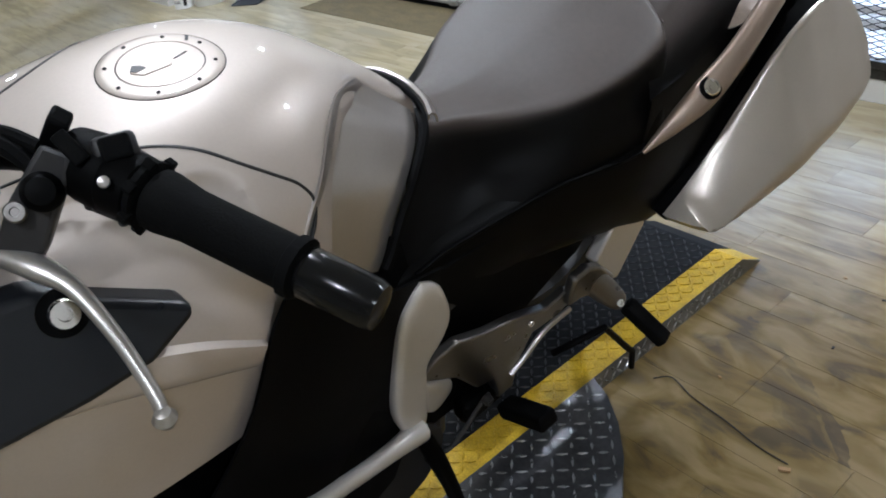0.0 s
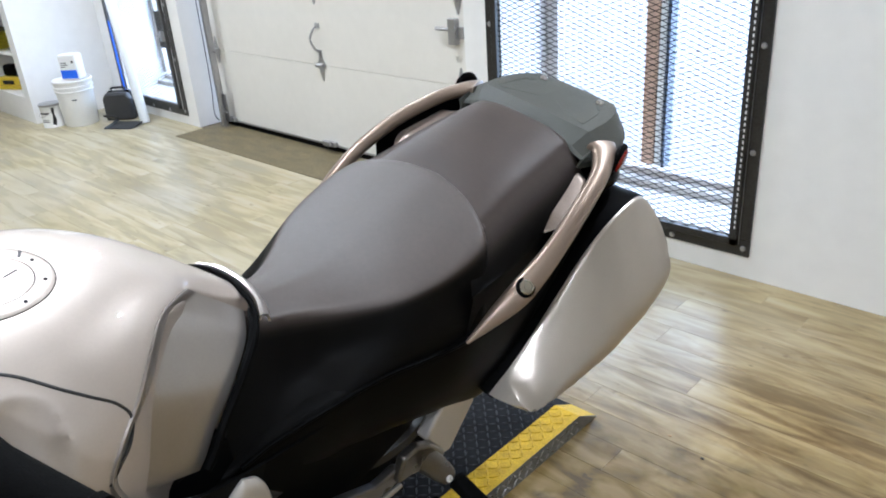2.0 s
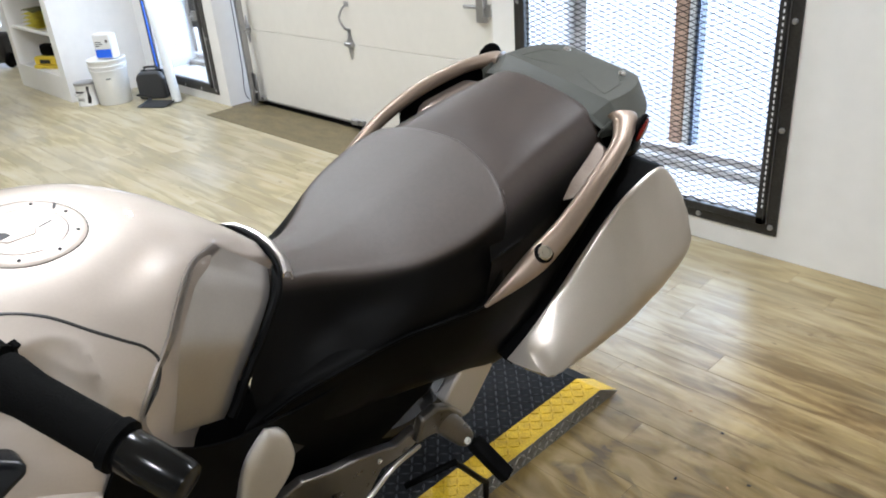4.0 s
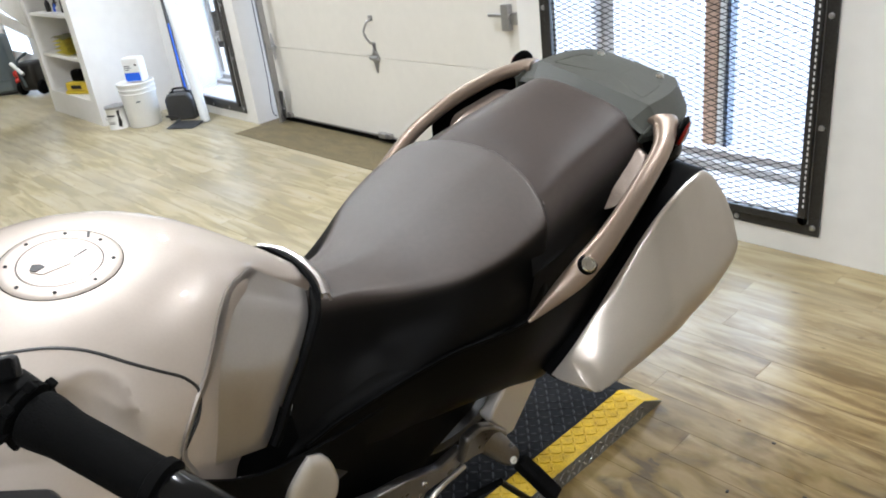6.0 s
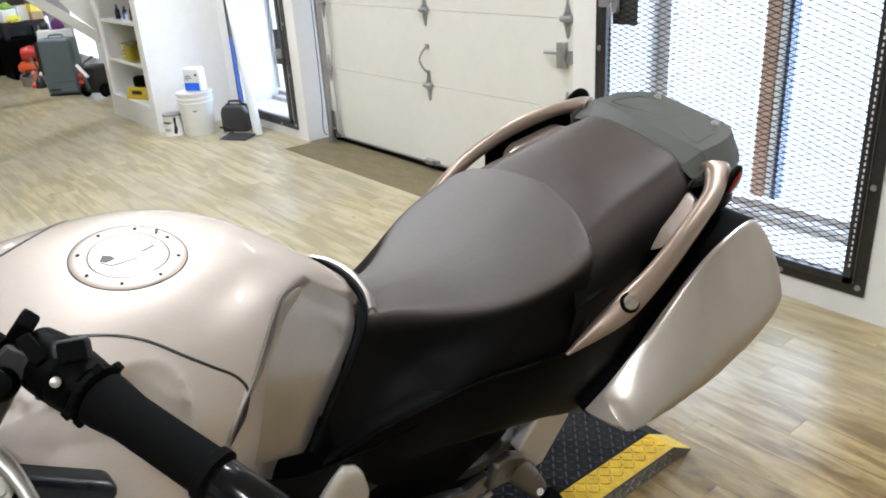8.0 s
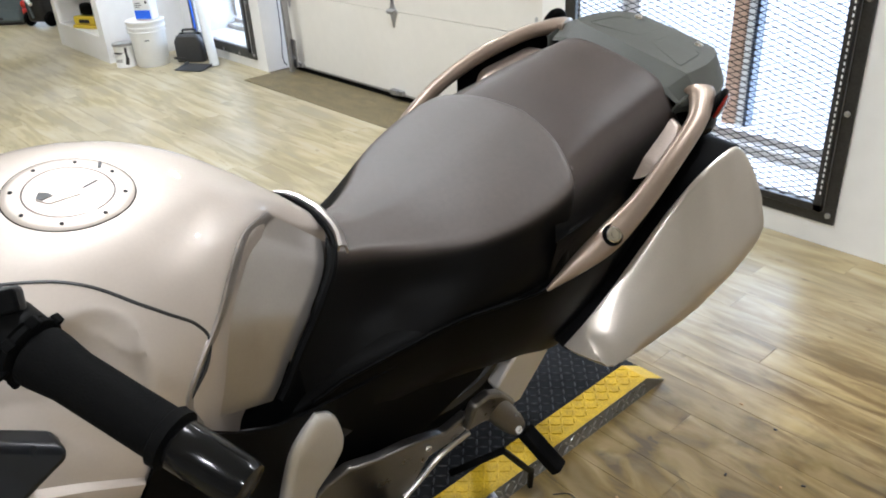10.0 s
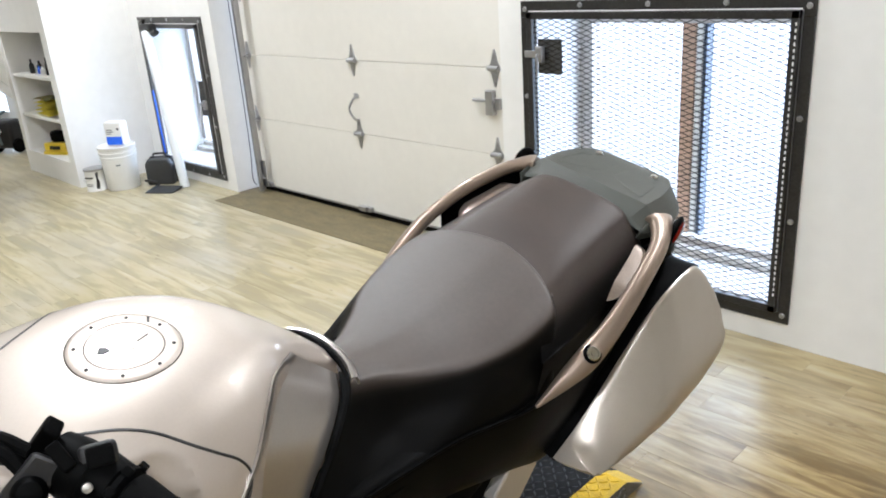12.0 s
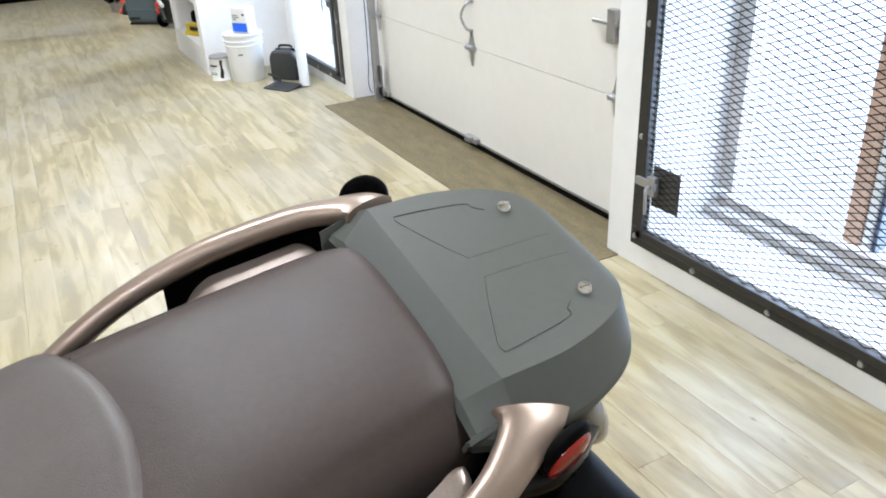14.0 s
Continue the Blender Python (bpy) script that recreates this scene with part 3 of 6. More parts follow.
def gate(name, box4, plate_side, plate_z, group, strand, w, i, steel):
    """An angle-iron frame with diamond mesh, hung before a window."""
    x0, x1, z0, z1 = box4
    y = WALL_Y
    g = thing(name, pose(0, y, 0), "dark steel security gate with diamond mesh before a window", "security gate", group)
    fr = [box(x0, x1, -0.012, -0.002, z1 - w, z1, 0.002, 1), box(x0, x1, -0.012, -0.002, z0, z0 + w, 0.002, 1), box(x0, x0 + w, -0.012, -0.002, z0 + w, z1 - w, 0.002, 1), box(x1 - w, x1, -0.012, -0.002, z0 + w, z1 - w, 0.002, 1)]
    names = ("top_rail", "bottom_rail", "side_rail", "side_rail")
    for nme, f in zip(names, fr):
        part(nme, f, steel, g)
    # Light in the gap round the leaf, put in as bright strips.
    part("gap_light", box(x0 + i, x1 - i, -0.0135, -0.012, z1 - i + 0.001, z1 - i + 0.006), M_PLASTW, g, "bright strip standing for light between frame and leaf")
    part("gap_light", box(x1 - i + 0.001, x1 - i + 0.005, -0.0135, -0.012, z0 + i, z1 - i), M_PLASTW if steel is M_GATEGREY else M_STEEL, g, "bright strip standing for light between frame and leaf")
    inner = [box(x0 + i, x1 - i, -0.034, -0.012, z1 - i - 0.03, z1 - i, 0.002, 1), box(x0 + i, x1 - i, -0.034, -0.012, z0 + i, z0 + i + 0.03, 0.002, 1), box(x0 + i, x0 + i + 0.03, -0.034, -0.012, z0 + i, z1 - i, 0.002, 1), box(x1 - i - 0.03, x1 - i, -0.034, -0.012, z0 + i, z1 - i, 0.002, 1)]
    part("leaf_frame", join(*inner), steel, g, "inner gate frame of dark angle iron")
    part("diamond_mesh", expanded_mesh(x0 + i + 0.01, x1 - i - 0.01, z0 + i + 0.01, z1 - i - 0.01, r=strand), M_MESH, g, "expanded metal mesh", pose(0, -0.02, 0), smooth=False)
    n = 4
    for k in range(n):
        zz = z0 + 0.035 + (z1 - z0 - 0.07) * k / (n - 1)
        for xx in (x0 + 0.025, x1 - 0.025):
            part("bolt", lathe([(0.001, 0), (0.012, 0), (0.010, 0.006), (0.001, 0.008)], 10), M_STEEL, g, "steel bolt head", pose(xx, -0.012, zz, 90))
    for k in range(1, 4):
        xx = x0 + (x1 - x0) * k / 4
        for zz in (z0 + 0.02, z1 - 0.02):
            part("bolt", lathe([(0.001, 0), (0.012, 0), (0.010, 0.006), (0.001, 0.008)], 10), M_STEEL, g, "steel bolt head", pose(xx, -0.012, zz, 90))
    for pz in plate_z:
        px0, pw, ph = (x0 + 0.10, 0.135, 0.155) if plate_side == "low" else (x1 - 0.19, 0.145, 0.26)
        part("lock_plate", box(px0, px0 + pw, -0.0165, -0.012, pz, pz + ph, 0.002, 1), M_GATEGREY, g, "grey steel lock plate")
        lx = px0 + (0.02 if plate_side == "low" else 0.10)
        latch = join(box(lx - 0.075, lx + 0.035, -0.05, -0.036, pz + 0.075, pz + 0.105, 0.003), box(lx - 0.01, lx + 0.03, -0.056, -0.03, pz + 0.055, pz + 0.125, 0.003), tube([(lx + 0.01, -0.055, pz + 0.09), (lx + 0.022, -0.085, pz + 0.09), (lx + 0.028, -0.09, pz + 0.07), (lx + 0.03, -0.088, pz - 0.0)], 0.006, 8, 14))
        part("latch", latch, M_STEEL, g, "galvanised slide latch")
    if plate_side == "low":
        # hinge side: a bright perforated strip between the frame and the leaf
        for k in range(46):
            zz = z0 + 0.12 + (z1 - z0 - 0.22) * k / 45
            part("hinge_pin", box(x1 - 0.060, x1 - 0.055, -0.0365, -0.034, zz, zz + 0.012), M_PLASTW, g)
    return g


gate("security_gate", GATE_BIG, "low", (1.03, 0.285), "security gates", 0.0017, 0.072, 0.048, M_DARKSTEEL)
# Lighter grey than the near gate: distance haze put into the steel colour.
gate("security_gate", GATE_SMALL, "high", (0.565,), "security gates", 0.0010, 0.048, 0.052, M_GATEGREY)


def window(name, hole, bars):
    """A framed window at the back of its reveal."""
    x0, x1, z0, z1 = hole
    yb = WALL_Y + 0.36
    w = thing(name, pose(0, 0, 0), "brown framed window in a white reveal", "window", kind="structure")
    part("window_sill", box(x0 + 0.002, x1 - 0.002, WALL_Y + 0.27, yb, z0 + 0.001, z0 + 0.035, 0.004), M_SILL, w, "weathered stone sill")
    for a, b, c, d in ((x0, x1, z1 - 0.05, z1), (x0, x1, z0 + 0.03, z0 + 0.065), (x0, x0 + 0.05, z0 + 0.09, z1 - 0.05), (x1 - 0.05, x1, z0 + 0.09, z1 - 0.05)):
        part("window_frame", box(a + 0.001, b - 0.001, yb - 0.02, yb + 0.04, c, d - 0.001, 0.004), M_WINFRAME, w, "grey-brown window frame")
    for mx, wd, mat in bars:
        part("mullion", box(mx - wd / 2, mx + wd / 2, yb - 0.03, yb + 0.035, z0 + 0.09, z1 - 0.05, 0.005), mat, w)
    return w


window("window_1", HOLE_BIG, [(-1.515, 0.062, M_FRAMEWOOD), (-1.463, 0.030, M_TRIM), (-1.436, 0.016, M_BLUESTEEL), (-2.030, 0.026, M_WINFRAME)])
window("window_2", HOLE_SMALL, [(-5.67, 0.09, M_SILL), (-5.61, 0.02, M_TRIM)])
window("window_3", HOLE_FAR, [])

# ---- closet with open shelves ----
CL = (-7.50, -6.335, 2.19)
closet = thing("closet", Matrix(), "white built-in closet with open shelf niche", "closet", kind="structure")
for x0, x1 in ((CL[0], CL[0] + 0.09), (CL[1] - 0.115, CL[1])):
    part("side_panel", box(x0, x1, CL[2], WALL_Y - 0.001, 0, CEILING - 0.001), M_WALL, closet, smooth=False)
part("head_panel", box(CL[0] + 0.09, CL[1] - 0.115, CL[2], WALL_Y - 0.001, 1.235, CEILING - 0.001), M_WALL, closet, smooth=False)
part("base_panel", box(CL[0] + 0.09, CL[1] - 0.115, CL[2], WALL_Y - 0.001, 0, 0.20), M_WALL, closet, smooth=False)
part("back_panel", box(CL[0] + 0.09, CL[1] - 0.115, WALL_Y - 0.03, WALL_Y - 0.001, 0.20, 1.235), M_WALL, closet, smooth=False)
for z in (0.535, 0.88):
    solid("shelf_board", box(CL[0] + 0.091, CL[1] - 0.116, CL[2] + 0.02, WALL_Y - 0.031, z - 0.025, z, 0.003), M_TRIM, Matrix(), "white painted shelf board in the niche", "shelf", "closet shelves")

# ---- motorcycle ----
LEAN, HEAD = 15.6, 2.56
BIKE = pose(-0.938, 0.261, 0.0355, 0, 0, HEAD) @ pose(0, 0, 0, 1.15, 0, 0) @ pose(0, 0, 0, 0, LEAN, 0)
bike = thing("motorcycle", BIKE, "champagne silver touring motorcycle leaning on its stand", "motorcycle")

TANK = [(-0.42, 0.174, 1.06, 3.2), (-0.3, 0.199, 1.12, 3.3), (-0.2, 0.209, 1.148, 3.4), (-0.1, 0.211, 1.163, 3.4), (0.0, 0.207, 1.167, 3.4), (0.05, 0.194, 1.163, 3.4), (0.1, 0.170, 1.155, 3.2), (0.15, 0.150, 1.135, 2.7), (0.2, 0.126, 1.100, 2.4), (0.25, 0.095, 1.058, 2.0), (0.305, 0.078, 1.004, 2.2)]
TANK_LOW = 0.85


def tank_point(y, phi, lift=0.0):
    """On the tank at station y; phi from -90 (right) over the top to 90 (left) degrees."""
    hw, zt, n = spline(TANK, y)
    s, c = math.sin(radians(phi)), math.cos(radians(phi))
    v = (hw + lift) * math.copysign(abs(s) ** (2 / n), s)
    w = TANK_LOW + (zt - TANK_LOW + lift) * max(0.0, c) ** (2 / n)
    # the shoulders fall away behind the edge of the knee hollows
    d = abs(v) - np.interp(y, [-0.012, 0.0, 0.022, 0.061, 0.108, 0.138, 0.193, 0.30], [0.22, 0.199, 0.188, 0.165, 0.122, 0.095, 0.055, 0.03])
    if d > 0 and y > -0.012:
        v, w = math.copysign(abs(v) - 0.72 * d, v), w - 0.5 * d
    return (v, y, w)


def tank_at(y, v, lift=0.0):
    """On the tank at station y and distance v from its middle."""
    hw, zt, n = spline(TANK, y)
    k = min(1.0, abs(v) / (hw + lift))
    return (v, y, TANK_LOW + (zt - TANK_LOW + lift) * (1 - k**n) ** (1 / n))


def dented(p):
    """A shallow bowl on both shoulders, where the grips clear the tank."""
    q = ((p[1] + 0.062) / 0.042) ** 2 + ((abs(p[0]) - 0.172) / 0.034) ** 2
    if q >= 1:
        return p
    h = 0.020 * (1 - q) ** 0.9
    return (p[0] - math.copysign(0.6 * h, p[0]), p[1], p[2] - 0.8 * h)


rows = [[dented(tank_point(y, phi)) for phi in np.linspace(-90, 90, 121)] for y in np.linspace(-0.42, 0.302, 104)]
tank = part("fuel_tank", sheet(rows), M_SILVER, bike, "champagne silver painted fuel tank")


def on_tank(points, r, lift=0.0, n=40):
    return tube([tank_at(p[0], p[1], lift) for p in along(points, n)], r, 6)


for s in (1, -1):
    part("tank_seam", on_tank([(-0.25, s * 0.042), (-0.210, s * 0.050), (-0.146, s * 0.069), (-0.109, s * 0.082), (-0.084, s * 0.094), (-0.062, s * 0.106), (-0.040, s * 0.122), (-0.013, s * 0.146), (0.012, s * 0.161), (0.036, s * 0.169), (0.044, s * 0.175), (0.034, s * 0.185), (0.016, s * 0.193), (0.0, s * 0.198)], 0.0024, -0.0012, 90), M_DARK, tank, "dark panel gap")

# filler cap, lying on the curve of the tank
def laid(bm):
    for v in bm.verts:
        v.co.z += tank_at(v.co.y, v.co.x)[2]
    return bm


def ring(r0, r1, z0, z1):
    return lathe([(r0, z0), (r1, z0), (r1, z1), (r0, z1), (r0, z0)], 72)


cap = part("filler_cap", laid(lathe([(0.001, -0.006), (0.0622, -0.006), (0.0622, 0.0004), (0.0612, 0.0011), (0.055, 0.0012), (0.0440, 0.0012), (0.0434, 0.0002), (0.0426, 0.0002), (0.0420, 0.0012), (0.03, 0.0014), (0.015, 0.0015), (0.001, 0.0015)], 72)), M_SILVER, tank, "silver filler cap with a bolted ring")
part("cap_gap", laid(ring(0.0622, 0.0634, -0.004, 0.0003)), M_BLACKPL, cap, "dark gap round the ring")
part("cap_gap", laid(ring(0.0426, 0.0434, -0.001, 0.0004)), M_DARK, cap, "dark gap round the lid")
for k in range(8):
    a = math.pi / 4 * k + 0.25
    part("cap_screw", laid(moved(lathe([(0.0005, 0), (0.0022, 0), (0.0022, 0.0016), (0.0014, 0.0018), (0.0011, 0.001), (0.0005, 0.001)], 10), pose(0.053 * math.cos(a), 0.053 * math.sin(a), 0.0004))), M_DARK, cap, "small socket screw")
part("key_flap", laid(moved(prism([(-0.012, -0.018), (0.0, -0.026), (0.012, -0.018), (0.013, 0.012), (0.0, 0.018), (-0.013, 0.012)], 0.0008, 0.0026, 0.0008), pose(0, -0.006, 0))), M_SILVER, cap, "raised key flap")
part("key_slot", laid(moved(prism([(-0.008, -0.003), (0.0, -0.009), (0.006, -0.005), (0.004, 0.006), (-0.003, 0.004)], 0.0018, 0.0031), pose(-0.002, -0.022, 0))), M_DARK, cap, "dark key slot")
part("hinge_slot", laid(moved(box(-0.0010, 0.0010, -0.009, 0.009, 0.0010, 0.0020), pose(0, 0.022, 0, 0, 0, 20))), M_DARK, cap, "thin dark slot")
part("ring_latch", laid(moved(box(-0.0016, 0.0016, -0.006, 0.006, 0.0008, 0.0018), pose(-0.030, 0.046, 0, 0, 0, 60))), M_DARK, cap, "small dark mark")


# knee panels: hollowed strips between the tank and the seat
KNEE = [(0.0, 0.055, 0.193, 1.092, 0.050, 0.280, 1.004), (0.12, 0.093, 0.140, 1.112, 0.078, 0.266, 0.998), (0.25, 0.122, 0.108, 1.109, 0.100, 0.245, 0.990), (0.5, 0.165, 0.061, 1.083, 0.132, 0.200, 0.973), (0.75, 0.188, 0.022, 1.053, 0.152, 0.160, 0.945), (0.9, 0.199, 0.002, 1.022, 0.162, 0.138, 0.918), (1.0, 0.202, 0.010, 0.985, 0.166, 0.125, 0.905)]


def knee(side, lift, depth, n=48, k=40):
    rows = []
    for i in range(n):
        q = spline(KNEE, i / (n - 1))
        p0, p1 = q[:3], q[3:]
        near = min(1.0, i / (n - 1) / 0.10)
        row = []
        for j in range(k):
            u = (j / (k - 1)) ** 1.4
            p = p0 * (1 - u) + p1 * u
            f = min(1.0, u / 0.20)
            h = lift - depth * (f * f * (3 - 2 * f)) * (1 - 0.75 * u) * (0.25 + 0.75 * near)
            row.append((side * (p[0] + 0.8 * h), p[1] + 0.1 * h, p[2] + 0.6 * h))
        rows.append(row)
    return rows


for s in (1, -1):
    kp = part("knee_panel", thicken(sheet(knee(s, 0.003, 0.022)), 0.006), M_SATIN, bike, "satin silver knee panel")
    edge = [spline(KNEE, i / 30) for i in range(31)]
    part("panel_edge", tube([(s * (q[0] - 0.001), q[1] - 0.002, q[2] + 0.0005) for q in edge], 0.0015, 8), M_SATIN, kp, "raised silver tank edge")
    part("panel_gasket", tube([(s * (q[3] + 0.004), q[4] + 0.007, q[5] + 0.001) for q in edge], [0.002, 0.004] + [0.0065] * 29, 8), M_BLACKPL, kp, "black edge strip")
rim = [(-0.135, 0.212, 0.972), (-0.105, 0.258, 0.990), (-0.075, 0.283, 1.002), (-0.045, 0.296, 1.008), (0.0, 0.300, 1.012), (0.045, 0.296, 1.008), (0.075, 0.283, 1.002), (0.105, 0.258, 0.990), (0.135, 0.212, 0.972)]
part("seat_rim", tube(rim, [0.001, 0.003, 0.0042, 0.0042, 0.0042, 0.0042, 0.0042, 0.003, 0.001], 12, 50), M_BLACKPL, bike, "black edge strip before the seat")
band = [[(x * k, y + d, z + h) for x, y, z in along(rim[2:-2], 40)] for k, d, h in ((0.98, 0.006, -0.006), (0.99, 0.008, 0.002), (1.0, 0.013, 0.003), (1.01, 0.019, -0.001), (1.02, 0.023, -0.009), (1.02, 0.024, -0.016))]
part("seat_band", thicken(sheet(band), 0.003), M_SATIN, bike, "satin silver band before the seat")


# rider's seat: a dished top inside a soft rim, with sloping flanks
SEAT = [(0.285, 1.0, 0.05, 0.992, 0.096, 0.937, 0.144, 0.838, 0.17), (0.33, 0.972, 0.05, 0.96, 0.091, 0.904, 0.15, 0.838, 0.16), (0.38, 0.96, 0.056, 0.946, 0.091, 0.878, 0.155, 0.837, 0.13), (0.42, 0.955, 0.072, 0.94, 0.098, 0.874, 0.158, 0.836, 0.1), (0.47, 0.957, 0.1, 0.94, 0.123, 0.89, 0.165, 0.842, 0.06), (0.53, 0.97, 0.138, 0.951, 0.157, 0.915, 0.178, 0.847, 0.03), (0.6, 0.992, 0.16, 0.966, 0.174, 0.92, 0.190, 0.852, 0.02), (0.67, 1.012, 0.166, 0.98, 0.178, 0.925, 0.194, 0.85, 0.035), (0.72, 1.028, 0.164, 0.99, 0.186, 0.93, 0.202, 0.85, 0.05), (0.738, 1.032, 0.16, 0.992, 0.186, 0.93, 0.202, 0.85, 0.055), (0.745, 1.024, 0.156, 0.984, 0.182, 0.925, 0.2, 0.85, 0.055)]


def seat_row(y):
    z0, vc, zc, vm, zm, vb, zb, shear = spline(SEAT, y)
    prof = [(0.0, z0), (vc * 0.5, z0 - 0.22 * (z0 - zc)), (vc * 0.82, zc + 0.42 * (z0 - zc)), (vc * 0.97, zc + 0.003), (vc + 0.22 * (vm - vc), zc - 0.22 * (zc - zm)), (vm, zm), ((vm + vb) / 2 + 0.004, (zm + zb) / 2), (vb, zb), (vb - 0.004, zb - 0.02)]
    return [(v, y - shear * (v / 0.17) ** 2, w) for v, w in along(prof, 41)]


def both(half):
    return [(-v, yy, w) for v, yy, w in reversed(half[1:])] + half


rows = [seat_row(y) for y in np.r_[np.linspace(0.285, 0.70, 44), np.linspace(0.71, 0.745, 8)]]
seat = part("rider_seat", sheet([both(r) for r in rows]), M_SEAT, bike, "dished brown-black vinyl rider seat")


def shade_sides(ob, n, a, b):
    """Painted shade from the a-th to the b-th place of the n on each half of a row."""
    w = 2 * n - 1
    side_shade = ob.data.attributes.new("side_shade", "FLOAT", "POINT")
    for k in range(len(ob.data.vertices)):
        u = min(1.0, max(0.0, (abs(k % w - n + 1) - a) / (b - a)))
        side_shade.data[k].value = u * u * (3 - 2 * u)


# Flanks blacken where the seat turns from the light.
shade_sides(seat, 41, 14.5, 21)

# passenger's seat: a higher pad
PAD = [(0.70, 0.146, 1.008, 0.985), (0.74, 0.146, 1.026, 0.99), (0.80, 0.140, 1.046, 1.0), (0.90, 0.134, 1.064, 1.018), (0.96, 0.130, 1.074, 1.03), (0.99, 0.126, 1.074, 1.035), (1.004, 0.118, 1.060, 1.03)]
rows = []
for y in np.linspace(0.70, 1.004, 30):
    hw, z0, ze = spline(PAD, y)
    bow = min(1.0, max(0.0, (0.80 - y) / 0.10))
    fine = along([(0.0, z0), (hw * 0.45, z0 - 0.002), (hw * 0.76, z0 - 0.010), (hw * 0.93, z0 - 0.027), (hw + 0.020, z0 - 0.052), (hw + 0.044, z0 - 0.082), (hw + 0.050, 0.93), (hw + 0.050, 0.85)], 30)
    half = [(v, y - bow * (v / 0.16) ** 2 * 0.05, w) for v, w in fine]
    rows.append(half)
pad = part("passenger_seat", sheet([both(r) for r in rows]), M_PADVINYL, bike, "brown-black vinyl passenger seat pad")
# The same shade painted down the sides of the pad.
shade_sides(pad, 30, 11.5, 19)
# stitched seam between the two pads
wl = [(v, 0.748 - (v / 0.17) ** 2 * 0.055, 1.026 - 0.042 * (abs(v) / 0.16) ** 2.4) for v in np.linspace(-0.135, 0.135, 40)]
part("seat_seam", tube(wl, 0.0022, 8), M_SEAT, seat, "stitched seam behind the rider")

# side covers under the seat
COVER = [(0.1, 0.138, 0.825, 0.79), (0.17, 0.159, 0.837, 0.72), (0.212, 0.161, 0.843, 0.7), (0.242, 0.16, 0.846, 0.695), (0.301, 0.162, 0.845, 0.68), (0.356, 0.165, 0.844, 0.68), (0.409, 0.168, 0.843, 0.68), (0.465, 0.178, 0.847, 0.682), (0.527, 0.191, 0.844, 0.676), (0.613, 0.206, 0.842, 0.66), (0.72, 0.208, 0.86, 0.62), (0.84, 0.205, 0.9, 0.64), (0.95, 0.195, 0.95, 0.72), (1.06, 0.165, 1.02, 0.86), (1.12, 0.12, 1.03, 0.94)]
for s in (1, -1):
    rows = []
    for y in np.linspace(0.10, 1.12, 70):
        v, zt, zb = spline(COVER, y)
        if s < 0 and y < 0.7:
            v, zt = v - 0.03 * min(1.0, (0.7 - y) / 0.2), zt - 0.012 * min(1.0, (0.7 - y) / 0.2)
        fine = along([(v - 0.05, zt + 0.012), (v - 0.012, zt + 0.006), (v, zt - 0.012), (v + 0.004, (zt + zb) / 2), (v - 0.012, zb + 0.02), (v - 0.05, zb)], 18)
        rows.append([(s * a, y, w) for a, w in fine])
    cover = part("side_cover", sheet(rows), M_COVER, bike, "satin black side cover")
    if s > 0:
        gap = [(spline(COVER, y)[0] - 0.002, y, spline(COVER, y)[1] + 0.005) for y in np.linspace(0.19, 0.64, 40)]
        part("cover_gap", tube(gap, 0.0036, 8), M_BLACKPL, cover, "dark gap over the cover")

# tail cover plate
def plate_row(y, hw, zt, drop):
    c = 0.76
    prof = [(0, zt), (hw * c, zt - 0.001), (hw * 0.985, zt - drop), (hw, zt - drop - 0.006), (hw * 0.97, zt - drop - 0.022)]
    fine = []
    for (a, b), (e, f) in zip(prof, prof[1:]):
        fine += [(a + (e - a) * k / 4, b + (f - b) * k / 4) for k in range(4)]
    fine.append(prof[-1])
    return [(-v, y, w) for v, w in reversed(fine[1:])] + [(v, y, w) for v, w in fine]


PL = [(1.022, 0.168, 1.083, 0.034), (1.09, 0.166, 1.082, 0.038), (1.14, 0.152, 1.080, 0.038), (1.175, 0.132, 1.077, 0.036), (1.197, 0.106, 1.073, 0.032), (1.210, 0.070, 1.066, 0.026), (1.216, 0.03, 1.058, 0.018)]
rows = [plate_row(0.985, 0.148, 1.050, 0.010), plate_row(0.990, 0.152, 1.058, 0.014), plate_row(1.006, 0.160, 1.0705, 0.025)]
plate = part("tail_cover", sheet(rows + [plate_row(y, *spline(PL, y)) for y in np.linspace(1.022, 1.216, 30)]), M_PLATE, bike, "grey-green textured plastic tail cover", sharp=0.3)
for s in (1, -1):
    part("screw", join(lathe([(0.001, 0), (0.0085, 0), (0.0085, 0.002), (0.0065, 0.005), (0.001, 0.006)], 20), box(-0.0008, 0.0008, -0.006, 0.006, 0.0055, 0.007)), M_CHROME, plate, "chrome cover screw", pose(s * 0.07, 1.157, 1.079))
    emb = [(s * 0.016, 1.18), (s * 0.015, 1.088), (s * 0.022, 1.074), (s * 0.088, 1.043), (s * 0.101, 1.041), (s * 0.103, 1.05), (s * 0.094, 1.118), (s * 0.084, 1.126), (s * 0.076, 1.136)]
    part("embossed_line", tube([(a, b, spline(PL, b)[1] - 0.0004 - 0.008 * abs(a) * 0.001 / 0.12) for a, b in along(emb, 60)], 0.0006, 6), M_PLATE, plate, "embossed line")

